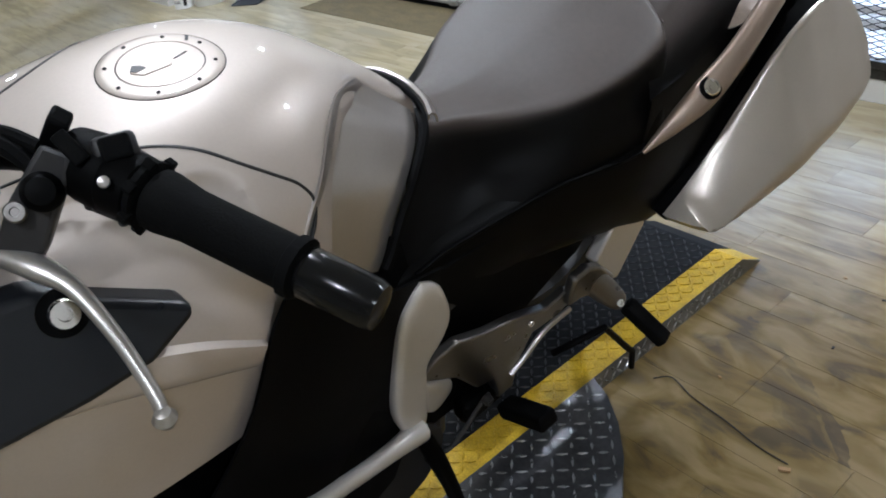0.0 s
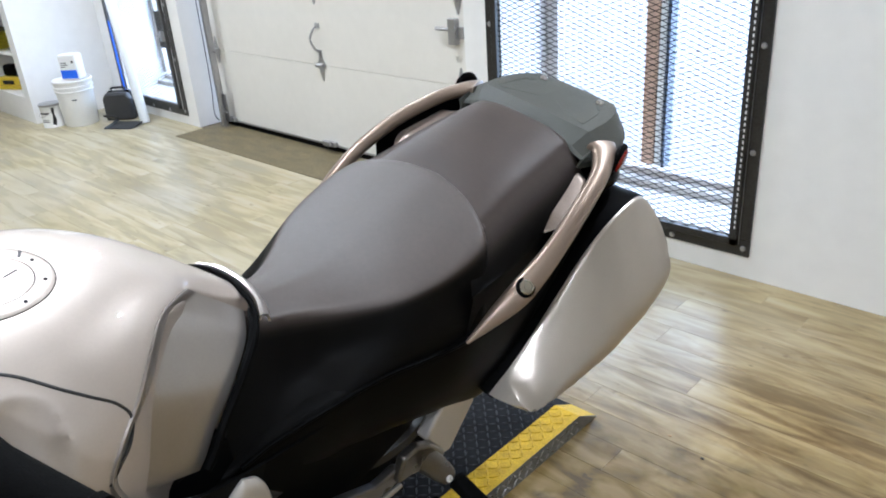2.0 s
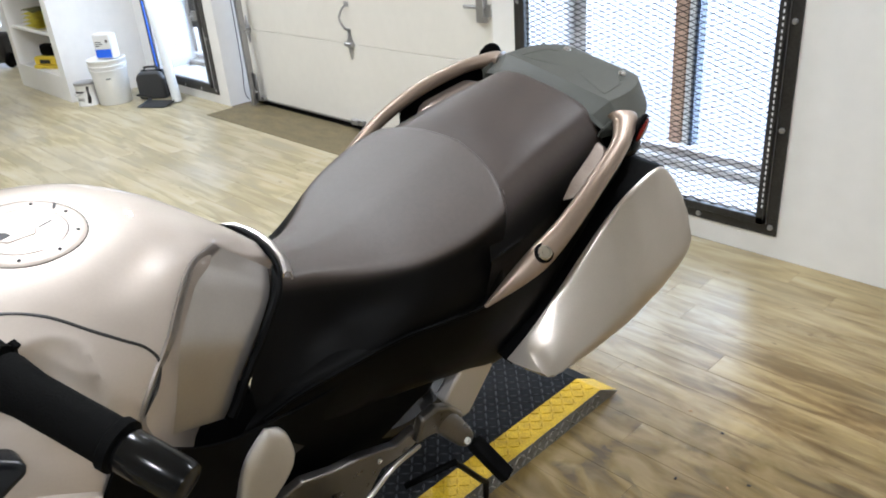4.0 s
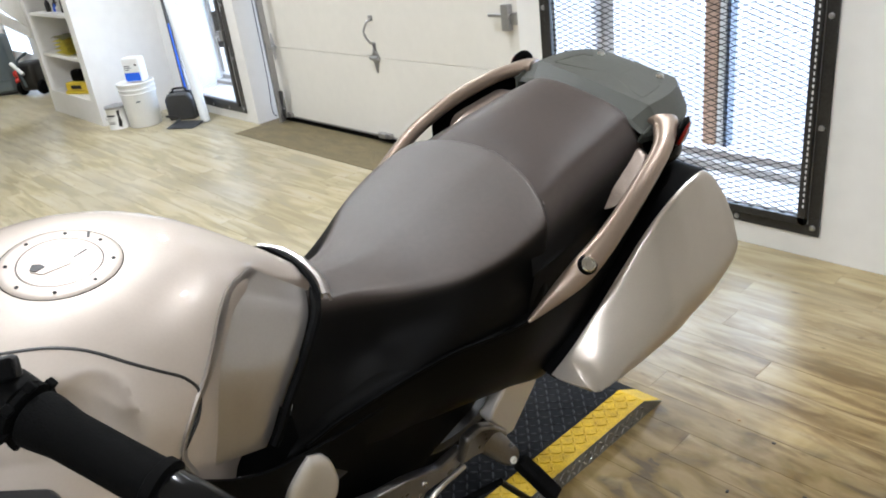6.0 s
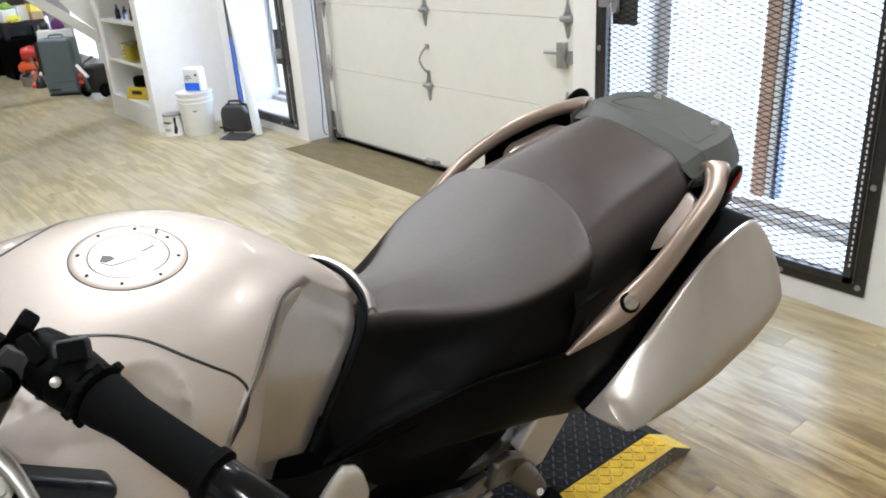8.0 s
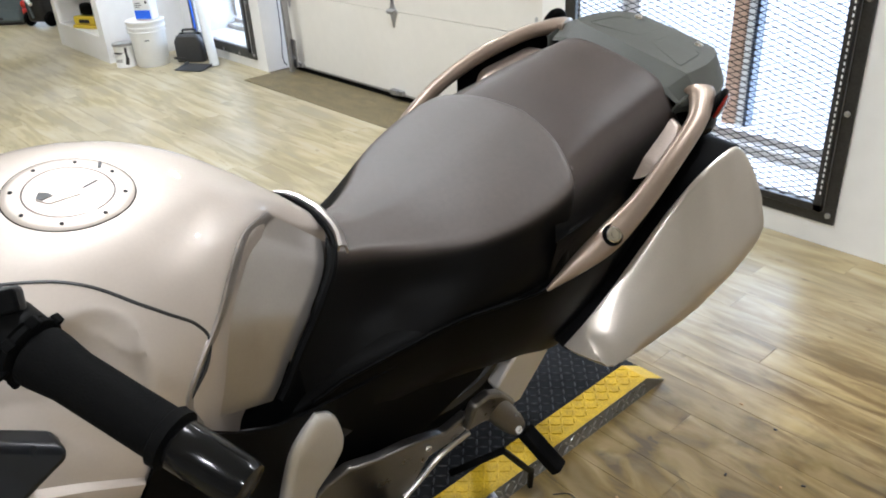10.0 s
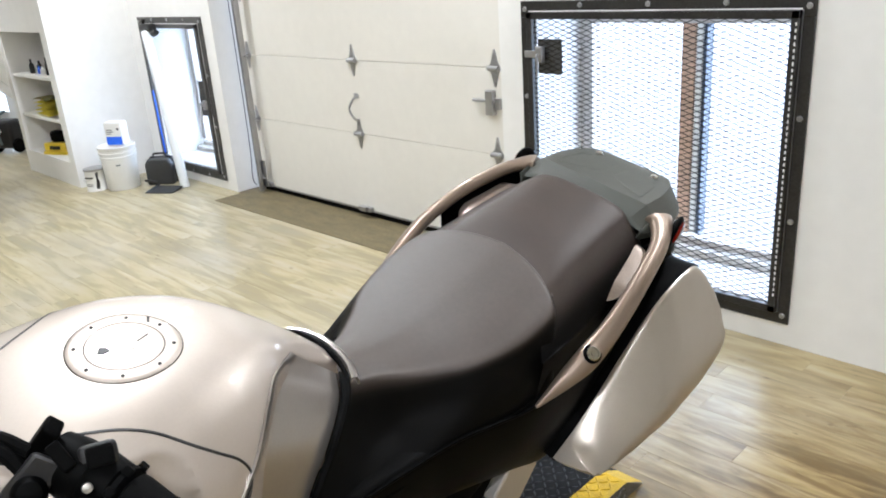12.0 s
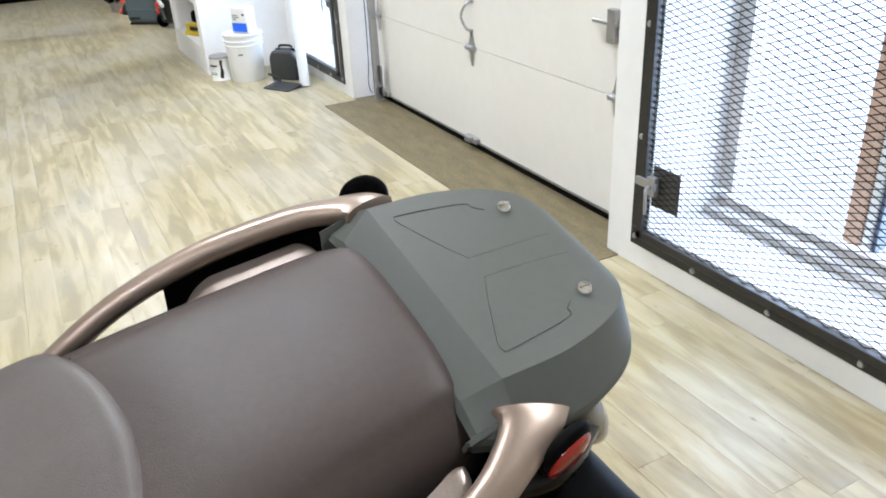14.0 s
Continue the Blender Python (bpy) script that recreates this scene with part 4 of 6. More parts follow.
# grab rails
RAIL = [(0, 0.152, 1.039, 1.056, 0.012, 0.034, -0.006), (1, 0.164, 1.030, 1.054, 0.015, 0.023, -0.004), (2, 0.180, 1.005, 1.047, 0.015, 0.013, -0.006), (3, 0.200, 0.960, 1.034, 0.014, 0.006, -0.008), (4, 0.221, 0.868, 1.004, 0.013, 0.004, -0.011), (5, 0.233, 0.778, 0.960, 0.014, 0.004, -0.013), (6, 0.231, 0.714, 0.920, 0.015, 0.005, -0.016), (7, 0.222, 0.665, 0.888, 0.010, 0.004, -0.011), (8, 0.208, 0.612, 0.848, 0.002, 0.001, -0.002)]
for s in (1, -1):
    rows = []
    for k in range(49):
        q, q2 = spline(RAIL, k / 6), spline(RAIL, min(8, k / 6 + 0.05)) - spline(RAIL, max(0, k / 6 - 0.05))
        n = np.cross(q2[:3], q[3:])
        n = n / np.linalg.norm(n) * min(0.014, 0.7 * np.linalg.norm(q[3:]) + 0.002)
        ring = [q[:3] + q[3:] * math.cos(a) + n * math.copysign(abs(math.sin(a)) ** 0.7, math.sin(a)) for a in np.linspace(0, 2 * math.pi, 17)[:-1]]
        rows.append([(s * p[0], p[1], p[2]) for p in ring])
    rail = part("grab_rail", sheet(rows, True, True), M_BRONZE, bike, "bronze-silver passenger grab rail")
    if s == 1:
        lk = Matrix.Translation((s * 0.236, 0.714, 0.931)) @ Vector((s * 0.62, -0.35, 0.75)).to_track_quat("Z", "Y").to_matrix().to_4x4()
        part("lock_recess", lathe([(0.001, 0.0), (0.0175, 0.0), (0.0175, 0.004), (0.001, 0.004)], 24), M_BLACKPL, rail, "black lock recess", lk)
        part("lock", lathe([(0.001, 0.004), (0.013, 0.004), (0.013, 0.008), (0.011, 0.010), (0.0095, 0.010), (0.009, 0.008), (0.005, 0.008), (0.005, 0.0095), (0.001, 0.0095)], 24), M_CHROME, rail, "chrome key lock", lk)
    rows, gap = [], []
    for y in np.linspace(0.822, 0.980, 32):
        k = (y - 0.822) / 0.158
        ends = math.sqrt(max(0.0, 1 - max(0.0, 1 - k / 0.30, (k - 0.86) / 0.14) ** 2))
        rail_v, rail_z = np.interp(y, [0.778, 0.868, 0.960, 1.005], [0.233, 0.221, 0.200, 0.180]), np.interp(y, [0.778, 0.868, 0.960, 1.005], [0.960, 1.004, 1.034, 1.047])
        top, out = rail_z - 0.013, 0.150 + (rail_v - 0.018 - 0.150) * ends
        rows.append([(s * (0.125 + (out - 0.125) * u), y, top - 0.008 * (1 - ends) - 0.006 * u * u) for u in np.linspace(0, 1, 10)])
        gap.append([(s * v, y, z) for v, z in ((0.124, top - 0.030), (rail_v - 0.030, top - 0.045), (rail_v - 0.006, top - 0.045), (rail_v + 0.004, rail_z - 0.008))])
    for y in np.linspace(0.986, 1.05, 8):
        rail_v, rail_z = np.interp(y, [0.960, 1.005, 1.05], [0.200, 0.180, 0.158]), np.interp(y, [0.960, 1.005, 1.05], [1.034, 1.047, 1.058])
        gap.append([(s * v, y, z) for v, z in ((0.124, rail_z - 0.052), (rail_v - 0.030, rail_z - 0.064), (rail_v - 0.006, rail_z - 0.064), (rail_v + 0.002, rail_z - 0.010))])
    cowl = part("inner_cowl", thicken(sheet(rows), 0.004), M_COWL, bike, "bronze-silver tail cowl inside the rail")
    # Black sheet added for the shade under the rail; it blocks the view through.
    part("gap_shade", thicken(sheet(gap), 0.004), M_BLACKPL, cowl, "black sheet added for the dark gap under the rail")
    wing = [[(s * v, y, z + (y - 0.95) * 0.15) for y, z in ((0.978, 0.998 + h), (0.998, 1.002 + h), (1.018, 1.005 + h))] for v, h in ((0.136, 0.0), (0.141, 0.022), (0.146, 0.040), (0.150, 0.046))]
    part("cover_wing", thicken(sheet(wing), 0.004), M_PLATE, bike, "grey-green side wing of the tail cover")


# panniers: teardrop lids swelling outwards
PAN = [(0.69, 0.685), (0.745, 0.717), (0.80, 0.765), (0.87, 0.840), (0.93, 0.898), (1.00, 0.938), (1.08, 0.957), (1.128, 0.946), (1.159, 0.905), (1.171, 0.84), (1.166, 0.755), (1.136, 0.665), (1.07, 0.608), (0.96, 0.600), (0.84, 0.616), (0.73, 0.650)]

# the heights of its upper and lower edges along it
PAN_UP = ([0.69, 0.745, 0.80, 0.87, 0.93, 1.00, 1.08, 1.171], [0.685, 0.717, 0.765, 0.840, 0.898, 0.938, 0.957, 0.95])
PAN_LOW = ([0.69, 0.73, 0.84, 0.96, 1.07, 1.136, 1.171], [0.675, 0.650, 0.616, 0.600, 0.608, 0.665, 0.74])


def pannier(s):
    """A lid with a broad upper face, an edge along it and a lower face turned to the floor."""
    loop = along(PAN + [PAN[0]], 97)[:-1]
    cy, cw = 0.955, 0.775
    rows = []
    for q, depth in ((1.0, 0.0), (1.0, 0.010), (0.992, 0.022), (0.98, 0.036), (0.96, 0.058), (0.935, 0.084), (0.90, 0.115), (0.85, 0.15), (0.77, 0.2), (0.67, 0.2), (0.57, 0.2), (0.47, 0.2), (0.36, 0.2), (0.25, 0.2), (0.14, 0.2), (0.04, 0.2)):
        r = []
        for y, w in loop:
            yy, ww = cy + (y - cy) * q, cw + (w - cw) * q
            up, low = np.interp(yy, *PAN_UP), np.interp(yy, *PAN_LOW)
            v = (ww - low) / max(0.05, up - low)
            crest = 0.134 + 0.14 * min(0.0, yy - 0.93) - 0.005 * (max(0.0, yy - 0.93) / 0.20) ** 2
            a, b = 0.010 + (crest - 0.010) * (1 - v) / 0.62, 0.030 + (crest - 0.030) * v / 0.38
            tent = 0.5 * (a + b - math.hypot(a - b, 0.05)) + 0.004
            h = 0.5 * (depth + tent - math.hypot(depth - tent, 0.012)) + 0.004
            r.append((s * (0.222 + max(h, 0.0 if depth == 0 else 0.008)), yy, ww))
        rows.append(r)
    bm = sheet(rows, True)
    bm.faces.new([v for v in bm.verts[:][-96:]])
    p = part("pannier", bm, M_PANNIER, bike, "silver painted pannier lid")
    shell = [[(s * v, cy + (y - cy) * q, cw + (w - cw) * q) for y, w in loop] for v, q in ((0.08, 0.90), (0.12, 0.97), (0.20, 1.0), (0.223, 1.012), (0.228, 1.010))]
    part("pannier_shell", sheet(shell, True, True), M_BLACKPL, p, "black pannier shell")
    return p


pannier(1)
pannier(-1)

# tail lamp and indicators
part("tail_lamp", tube([(-0.09, 1.16, 0.965), (0, 1.185, 0.965), (0.09, 1.16, 0.965)], 0.022, 12, 16), M_RED, bike, "red tail lamp")
part("tail_body", tube([(0, 0.98, 0.97), (0, 1.1, 0.98), (0, 1.18, 1.01)], [0.17, 0.15, 0.10], 20, 12, 0.4), M_BLACKPL, bike, "black tail body")
for s in (1, -1):
    ind = part("tail_flank", tube([(s * 0.160, 1.00, 0.985), (s * 0.170, 1.03, 0.996), (s * 0.168, 1.06, 0.998), (s * 0.145, 1.12, 0.985)], [0.02, 0.026, 0.028, 0.018], 14, 16, 0.8), M_GLOSSBLK, bike, "gloss black tail flank")
    eye = pose(s * 0.196, 1.050, 1.042, 0, s * 7, s * 14)
    body = bmesh.new()
    bmesh.ops.create_uvsphere(body, u_segments=24, v_segments=14, radius=1.0, matrix=Matrix.Translation((-s * 0.006, 0, 0.002)) @ eye @ Matrix.Diagonal((0.011, 0.0295, 0.0295, 1)))
    part("reflector_body", body, M_BLACKPL, ind, "black reflector housing")
    dome = bmesh.new()
    bmesh.ops.create_uvsphere(dome, u_segments=24, v_segments=14, radius=1.0, matrix=eye @ Matrix.Diagonal((0.0075, 0.0255, 0.0250, 1)))
    part("reflector", dome, M_RED, ind, "dark red reflector")
    dome = bmesh.new()
    bmesh.ops.create_uvsphere(dome, u_segments=24, v_segments=14, radius=1.0, matrix=Matrix.Translation((s * 0.138, 1.124, 0.985)) @ Vector((0, 0.50, -0.86)).to_track_quat("Z", "Y").to_matrix().to_4x4() @ Matrix.Diagonal((0.024, 0.022, 0.066, 1)))
    part("lamp_lens", dome, M_SMOKE, ind, "smoke-grey lamp lens")

# handlebar, left grip and controls
G0, GD = Vector((0.236, -0.120, 1.211)), Vector((0.934, 0.335, -0.125)).normalized()


def at(d, off=(0, 0, 0)):
    """A place d along the left grip's line."""
    p = G0 + GD * d + Vector(off)
    return (p.x, p.y, p.z)


TOWARD = Vector((0.72, -0.22, 0.66)).to_track_quat("Z", "Y").to_matrix().to_4x4()
hb = part("handlebar", tube([(0, -0.20, 1.19), (0.08, -0.195, 1.205), at(-0.07), at(0.0), at(0.12)], 0.011, 10, 20), M_BLACKPL, bike, "black handlebar half")
part("grip", tube([at(-0.004), at(0.0), at(0.006), at(0.03), at(0.07), at(0.112), at(0.114), at(0.122), at(0.124)], [0.018, 0.0235, 0.0235, 0.0202, 0.0200, 0.0202, 0.0230, 0.0230, 0.017], 20), M_RUBBER, hb, "black rubber grip")
part("bar_end", tube([at(0.124), at(0.126), at(0.15), at(0.178), at(0.184), at(0.186)], [0.0175, 0.0188, 0.0188, 0.0186, 0.0165, 0.009], 20), M_GLOSSBLK, hb, "gloss black bar end weight")
sw = part("switch_housing", join(tube([at(-0.082), at(-0.079), at(-0.06), at(-0.040), at(-0.037), at(-0.034), at(-0.014), at(-0.010)], [0.018, 0.0245, 0.0275, 0.0275, 0.0262, 0.0275, 0.0255, 0.020], 24), moved(box(-0.028, 0.022, -0.014, 0.014, -0.036, 0.0, 0.007, 3), Matrix.Translation(at(-0.046)) @ pose(0, 0, 0, 0, 0, 20))), M_BLACKPL, hb, "black switch housing")
flange = tube([at(-0.0125), at(-0.011), at(-0.006), at(-0.0045)], [0.0225, 0.0262, 0.0262, 0.0225], 28)
part("grip_flange", flange, M_RUBBER, sw, "black rubber grip flange")
for k in range(7):
    a = 2 * math.pi * k / 7
    n1 = GD.cross(Vector((0, 0, 1))).normalized()
    n2 = n1.cross(GD)
    off = (n1 * math.cos(a) + n2 * math.sin(a)) * 0.0262
    part("flange_lug", moved(box(-0.0042, 0.0042, -0.0042, 0.0042, -0.0042, 0.0042, 0.0015), Matrix.Translation(Vector(at(-0.0085)) + off) @ pose(0, 0, 0, 20 * k, 30, 20)), M_RUBBER, sw)
for d, oz in ((-0.030, -0.030), (-0.062, -0.031)):
    part("housing_screw", moved(bolt(0.0042, 0.003), Matrix.Translation(at(d, (0.010, -0.014, oz + 0.008))) @ TOWARD), M_DARK, sw, "small dark screw")
part("beam_switch", moved(box(-0.006, 0.006, -0.013, 0.013, -0.004, 0.007, 0.002), Matrix.Translation((0.188, -0.152, 1.247)) @ TOWARD @ pose(0, 0, 0, 0, 0, 25)), M_RUBBER, sw, "black rocker switch")
part("switch_button", moved(box(-0.011, 0.011, -0.009, 0.009, -0.008, 0.004, 0.003), Matrix.Translation((0.207, -0.128, 1.246)) @ TOWARD), M_RUBBER, sw, "square black button")
part("switch_rim", moved(box(-0.016, 0.015, -0.011, 0.011, -0.016, -0.002, 0.005, 3), Matrix.Translation((0.207, -0.128, 1.246)) @ TOWARD), M_DARK, sw, "dark grey button surround")
part("indicator_knob", moved(lathe([(0.001, 0), (0.0045, 0), (0.004, 0.004), (0.001, 0.005)], 14), Matrix.Translation((0.222, -0.148, 1.235)) @ TOWARD), M_ALU, sw, "small bright knob")
part("horn_button", moved(lathe([(0.001, -0.01), (0.014, -0.008), (0.0145, 0.006), (0.010, 0.013), (0.001, 0.015)], 18), Matrix.Translation((0.186, -0.180, 1.222)) @ TOWARD), M_BLACKPL, sw, "round black button")
part("lever_bracket", moved(prism([(-0.013, -0.052), (0.016, -0.050), (0.019, -0.02), (0.015, 0.03), (0.010, 0.052), (-0.012, 0.050), (-0.017, 0.0)], -0.012, 0.008, 0.004), Matrix.Translation((0.176, -0.190, 1.203)) @ Matrix(((0.70, 0.03, 0.72, 0), (0.55, 0.63, -0.22, 0), (-0.46, 0.77, 0.66, 0), (0, 0, 0, 1)))), M_DARK, hb, "dark lever bracket")
part("pivot_bolt", moved(bolt(0.0080, 0.004), Matrix.Translation((0.180, -0.201, 1.212)) @ TOWARD), M_HANGER, hb, "bright pivot bolt")
part("mirror_clamp", moved(box(-0.008, 0.009, -0.017, 0.019, -0.008, 0.008, 0.003), Matrix.Translation((0.158, -0.152, 1.243)) @ Matrix(((0.70, 0.30, 0.65, 0), (-0.70, 0.45, 0.55, 0), (-0.13, 0.84, -0.52, 0), (0, 0, 0, 1)))), M_BLACKPL, hb, "black clamp block")
part("lever", join(tube([(0.165, -0.226, 1.178), (0.196, -0.207, 1.172), (0.225, -0.195, 1.163), (0.266, -0.190, 1.139), (0.303, -0.190, 1.111), (0.315, -0.192, 1.101)], [0.008, 0.011, 0.0075, 0.0060, 0.0056, 0.0055], 12, 36, 0.8), moved(lathe([(0.001, -0.0095), (0.006, -0.0075), (0.0095, 0), (0.006, 0.0075), (0.001, 0.0095)], 16), Matrix.Translation((0.318, -0.193, 1.097)))), M_ALU, hb, "polished silver lever with ball end")
part("cable_boot", tube([(0.10, -0.235, 1.215), (0.13, -0.232, 1.200), (0.155, -0.245, 1.165), (0.16, -0.25, 1.13), (0.15, -0.25, 1.09)], [0.010, 0.014, 0.016, 0.014, 0.010], 14, 20), M_BLACKPL, hb, "black cable boot")
for k, pts in enumerate(([(0.11, -0.235, 1.215), (0.118, -0.218, 1.236), (0.130, -0.196, 1.247), (0.150, -0.182, 1.240), (0.165, -0.176, 1.230)], [(0.08, -0.22, 1.22), (0.110, -0.200, 1.240), (0.135, -0.180, 1.246), (0.158, -0.165, 1.238)], [(0.06, -0.25, 1.20), (0.105, -0.240, 1.228), (0.130, -0.225, 1.222), (0.140, -0.215, 1.19), (0.12, -0.25, 1.12)])):
    part("cable", tube(pts, (0.007, 0.006, 0.005)[k], 8, 24), M_RUBBER, hb, "black control cable")
part("cable_end", tube([(0.150, -0.199, 1.228), (0.158, -0.204, 1.216)], 0.0032, 10), M_ALU, hb, "bright cable adjuster")
part("cable_end", tube([(0.141, -0.208, 1.229), (0.148, -0.212, 1.218)], 0.0030, 10), M_ALU, hb, "bright cable adjuster")

RG, RD = Vector((-0.315, -0.112, 1.215)), Vector((-0.98, -0.17, -0.10)).normalized()
hr = part("handlebar", tube([(-0.05, -0.29, 1.15), (-0.13, -0.29, 1.16), (-0.24, -0.27, 1.18), (-0.315, -0.19, 1.20), RG + RD * 0.02, RG + RD * 0.14], 0.011, 10, 28), M_BLACKPL, bike, "black handlebar half")
part("grip", tube([RG + RD * 0.03, RG + RD * 0.034, RG + RD * 0.15, RG + RD * 0.154], [0.016, 0.0185, 0.018, 0.014], 18), M_RUBBER, hr, "black rubber grip")
rs = part("switch_housing", tube([RG - RD * 0.028, RG - RD * 0.022, RG, RG + RD * 0.022, RG + RD * 0.028], [0.018, 0.027, 0.030, 0.027, 0.018], 18), M_BLACKPL, hr, "black switch housing")
part("stop_switch", moved(box(-0.012, 0.012, -0.014, 0.014, 0.0, 0.022, 0.005), Matrix.Translation(RG + Vector((0.004, 0.016, 0.012)))), M_RED2, rs, "red stop switch")
part("reservoir", moved(lathe([(0.001, 0), (0.022, 0), (0.026, 0.004), (0.026, 0.024), (0.001, 0.024)], 24), Matrix.Translation(RG + Vector((0, -0.012, 0.024)))), M_PLASTW, hr, "white fluid reservoir")
part("reservoir_lid", moved(lathe([(0.001, 0.024), (0.029, 0.024), (0.029, 0.034), (0.022, 0.037), (0.001, 0.038)], 24), Matrix.Translation(RG + Vector((0, -0.012, 0.024)))), M_DARK, hr, "dark grey reservoir lid")
part("fork_clamp", join(box(-0.13, 0.13, -0.32, -0.23, 1.085, 1.115, 0.012), tube([(-0.1, -0.275, 0.7), (-0.1, -0.275, 1.12)], 0.025, 12), tube([(0.1, -0.275, 0.7), (0.1, -0.275, 1.12)], 0.025, 12)), M_DARK, bike, "dark upper fork clamp")

# fairing sides: stations of four places from the tank outwards and down
FAIR = [(0.0, 0.197, -0.012, 1.035, 0.206, -0.034, 1.008, 0.214, -0.085, 0.945, 0.120, -0.165, 0.815), (0.25, 0.160, -0.100, 1.122, 0.195, -0.115, 1.085, 0.226, -0.150, 0.99, 0.090, -0.225, 0.80), (0.5, 0.120, -0.200, 1.150, 0.177, -0.205, 1.124, 0.216, -0.235, 1.02, 0.080, -0.29, 0.80), (0.75, 0.12, -0.300, 1.14, 0.170, -0.290, 1.13, 0.214, -0.300, 1.03, 0.080, -0.37, 0.80), (1.0, 0.17, -0.50, 1.10, 0.20, -0.50, 1.08, 0.22, -0.52, 1.0, 0.20, -0.56, 0.80)]
for s in (1, -1):
    rows = []
    for i in range(41):
        q = spline(FAIR, i / 40)
        u0 = 0.52
        row = []
        for j, p in enumerate(along([q[0:3], q[3:6], q[6:9], q[9:12]], 61)):
            u = j / 60
            ridge = 0.007 * min(1.0, max(0.0, min(u - u0, u0 + 0.12 - u) / 0.012))
            row.append((s * (p[0] + ridge - 0.32 * max(0.0, u - u0 - 0.11)), p[1], p[2] + 0.4 * ridge))
        rows.append(row)
    fr = part("side_fairing", thicken(sheet(rows), 0.004), M_SILVER, bike, "silver side fairing")
    ins = prism([(-0.118, 1.084), (-0.118, 1.074), (-0.166, 1.058), (-0.222, 1.057), (-0.277, 1.060), (-0.42, 1.07), (-0.42, 1.15), (-0.30, 1.152), (-0.218, 1.142), (-0.192, 1.125)], -0.014, 0.012, 0.006, 3)
    moved(ins, SIDE_PLANE)
    for v in ins.verts:
        v.co.x = s * (v.co.x + 0.187 + 0.62 * (1.12 - v.co.z))
    inset = part("fairing_inset", ins, M_INSET, fr, "gloss black fairing inset")
    face = Matrix.Translation((s * 0.196, -0.206, 1.121)) @ Vector((s * 0.85, 0, 0.5)).to_track_quat("Z", "Y").to_matrix().to_4x4()
    part("bolt_recess", lathe([(0.001, 0), (0.020, 0), (0.020, 0.003), (0.001, 0.003)], 24), M_BLACKPL, fr, "black bolt recess", face)
    part("inset_bolt", moved(bolt(0.013, 0.010), pose(0, 0, 0.003)), M_CHROME, fr, "chrome bolt", face)

# black panels under the tank on both sides
UNDER = [(-0.19, 0.230, 0.785), (-0.10, 0.226, 0.885), (-0.035, 0.220, 1.012), (0.0, 0.216, 1.000), (0.03, 0.211, 0.968), (0.07, 0.203, 0.928), (0.125, 0.194, 0.892), (0.21, 0.186, 0.865)]
for s in (1, -1):
    rows = []
    for y in np.linspace(-0.19, 0.21, 26):
        v, zt = spline(UNDER, y)
        rows.append([(s * v * (1 - 0.06 * u), y - 0.06 * u, zt * (1 - u) + 0.5 * u) for u in np.linspace(0, 1, 10)])
    part("under_panel", thicken(sheet(rows), 0.004), M_BLACKPL, bike, "black panel under the tank")

# dark lower body, engine, frame and running gear
part("lower_body", sheet([[(v * k, y, w) for v, w in ((-0.10, 0.35), (-0.19, 0.42), (-0.205, 0.6), (-0.195, 0.80), (-0.16, 0.88), (0.16, 0.88), (0.195, 0.80), (0.205, 0.6), (0.19, 0.42), (0.10, 0.35))] for y, k in ((-0.42, 0.6), (-0.3, 0.95), (-0.1, 1.0), (0.08, 0.94), (0.19, 0.82))], True, True), M_BLACKPL, bike, "black lower body panels")
part("engine", join(box(-0.17, 0.12, -0.05, 0.30, 0.28, 0.70, 0.03), tube([(-0.2, 0.12, 0.42), (0.17, 0.12, 0.42)], 0.11, 20)), M_DARK, bike, "dark engine block")
part("frame_rail", join(*[tube([(s * 0.13, -0.1, 0.95), (s * 0.15, 0.15, 0.80), (s * 0.13, 0.30, 0.72), (s * 0.10, 0.5, 0.72)], 0.028, 10, 16) for s in (1, -1)]), M_DARK, bike, "dark frame beams")


def wheel(y, r, w, off=0.0, lift=0.0):
    wh = part("wheel", moved(lathe([(0.001, -0.03), (0.035, -0.03), (0.035, 0.03), (0.001, 0.03)], 20), pose(off, y, r + lift, 0, 90, 0)), M_DARK, bike, "dark cast wheel")
    prof = [(r - 0.09, -w * 0.42), (r - 0.05, -w * 0.5), (r - 0.015, -w * 0.4), (r, 0), (r - 0.015, w * 0.4), (r - 0.05, w * 0.5), (r - 0.09, w * 0.42)]
    part("tyre", moved(sheet([[(a * math.cos(k * math.pi / 20), a * math.sin(k * math.pi / 20), b) for k in range(40)] for a, b in prof], True), pose(off, y, r + lift, 0, 90, 0)), M_RUBBER, wh, "black tyre")
    part("rim", moved(sheet([[(a * math.cos(k * math.pi / 20), a * math.sin(k * math.pi / 20), b) for k in range(40)] for a, b in ((r - 0.09, -w * 0.42), (r - 0.11, -w * 0.36), (r - 0.11, w * 0.36), (r - 0.09, w * 0.42))], True), pose(off, y, r + lift, 0, 90, 0)), M_DARK, wh)
    for k in range(5):
        a = 2 * math.pi * k / 5
        part("spoke", tube([(off, y + 0.03 * math.cos(a), r + lift + 0.03 * math.sin(a)), (off, y + (r - 0.1) * math.cos(a), r + lift + (r - 0.1) * math.sin(a))], 0.018, 8), M_DARK, wh)


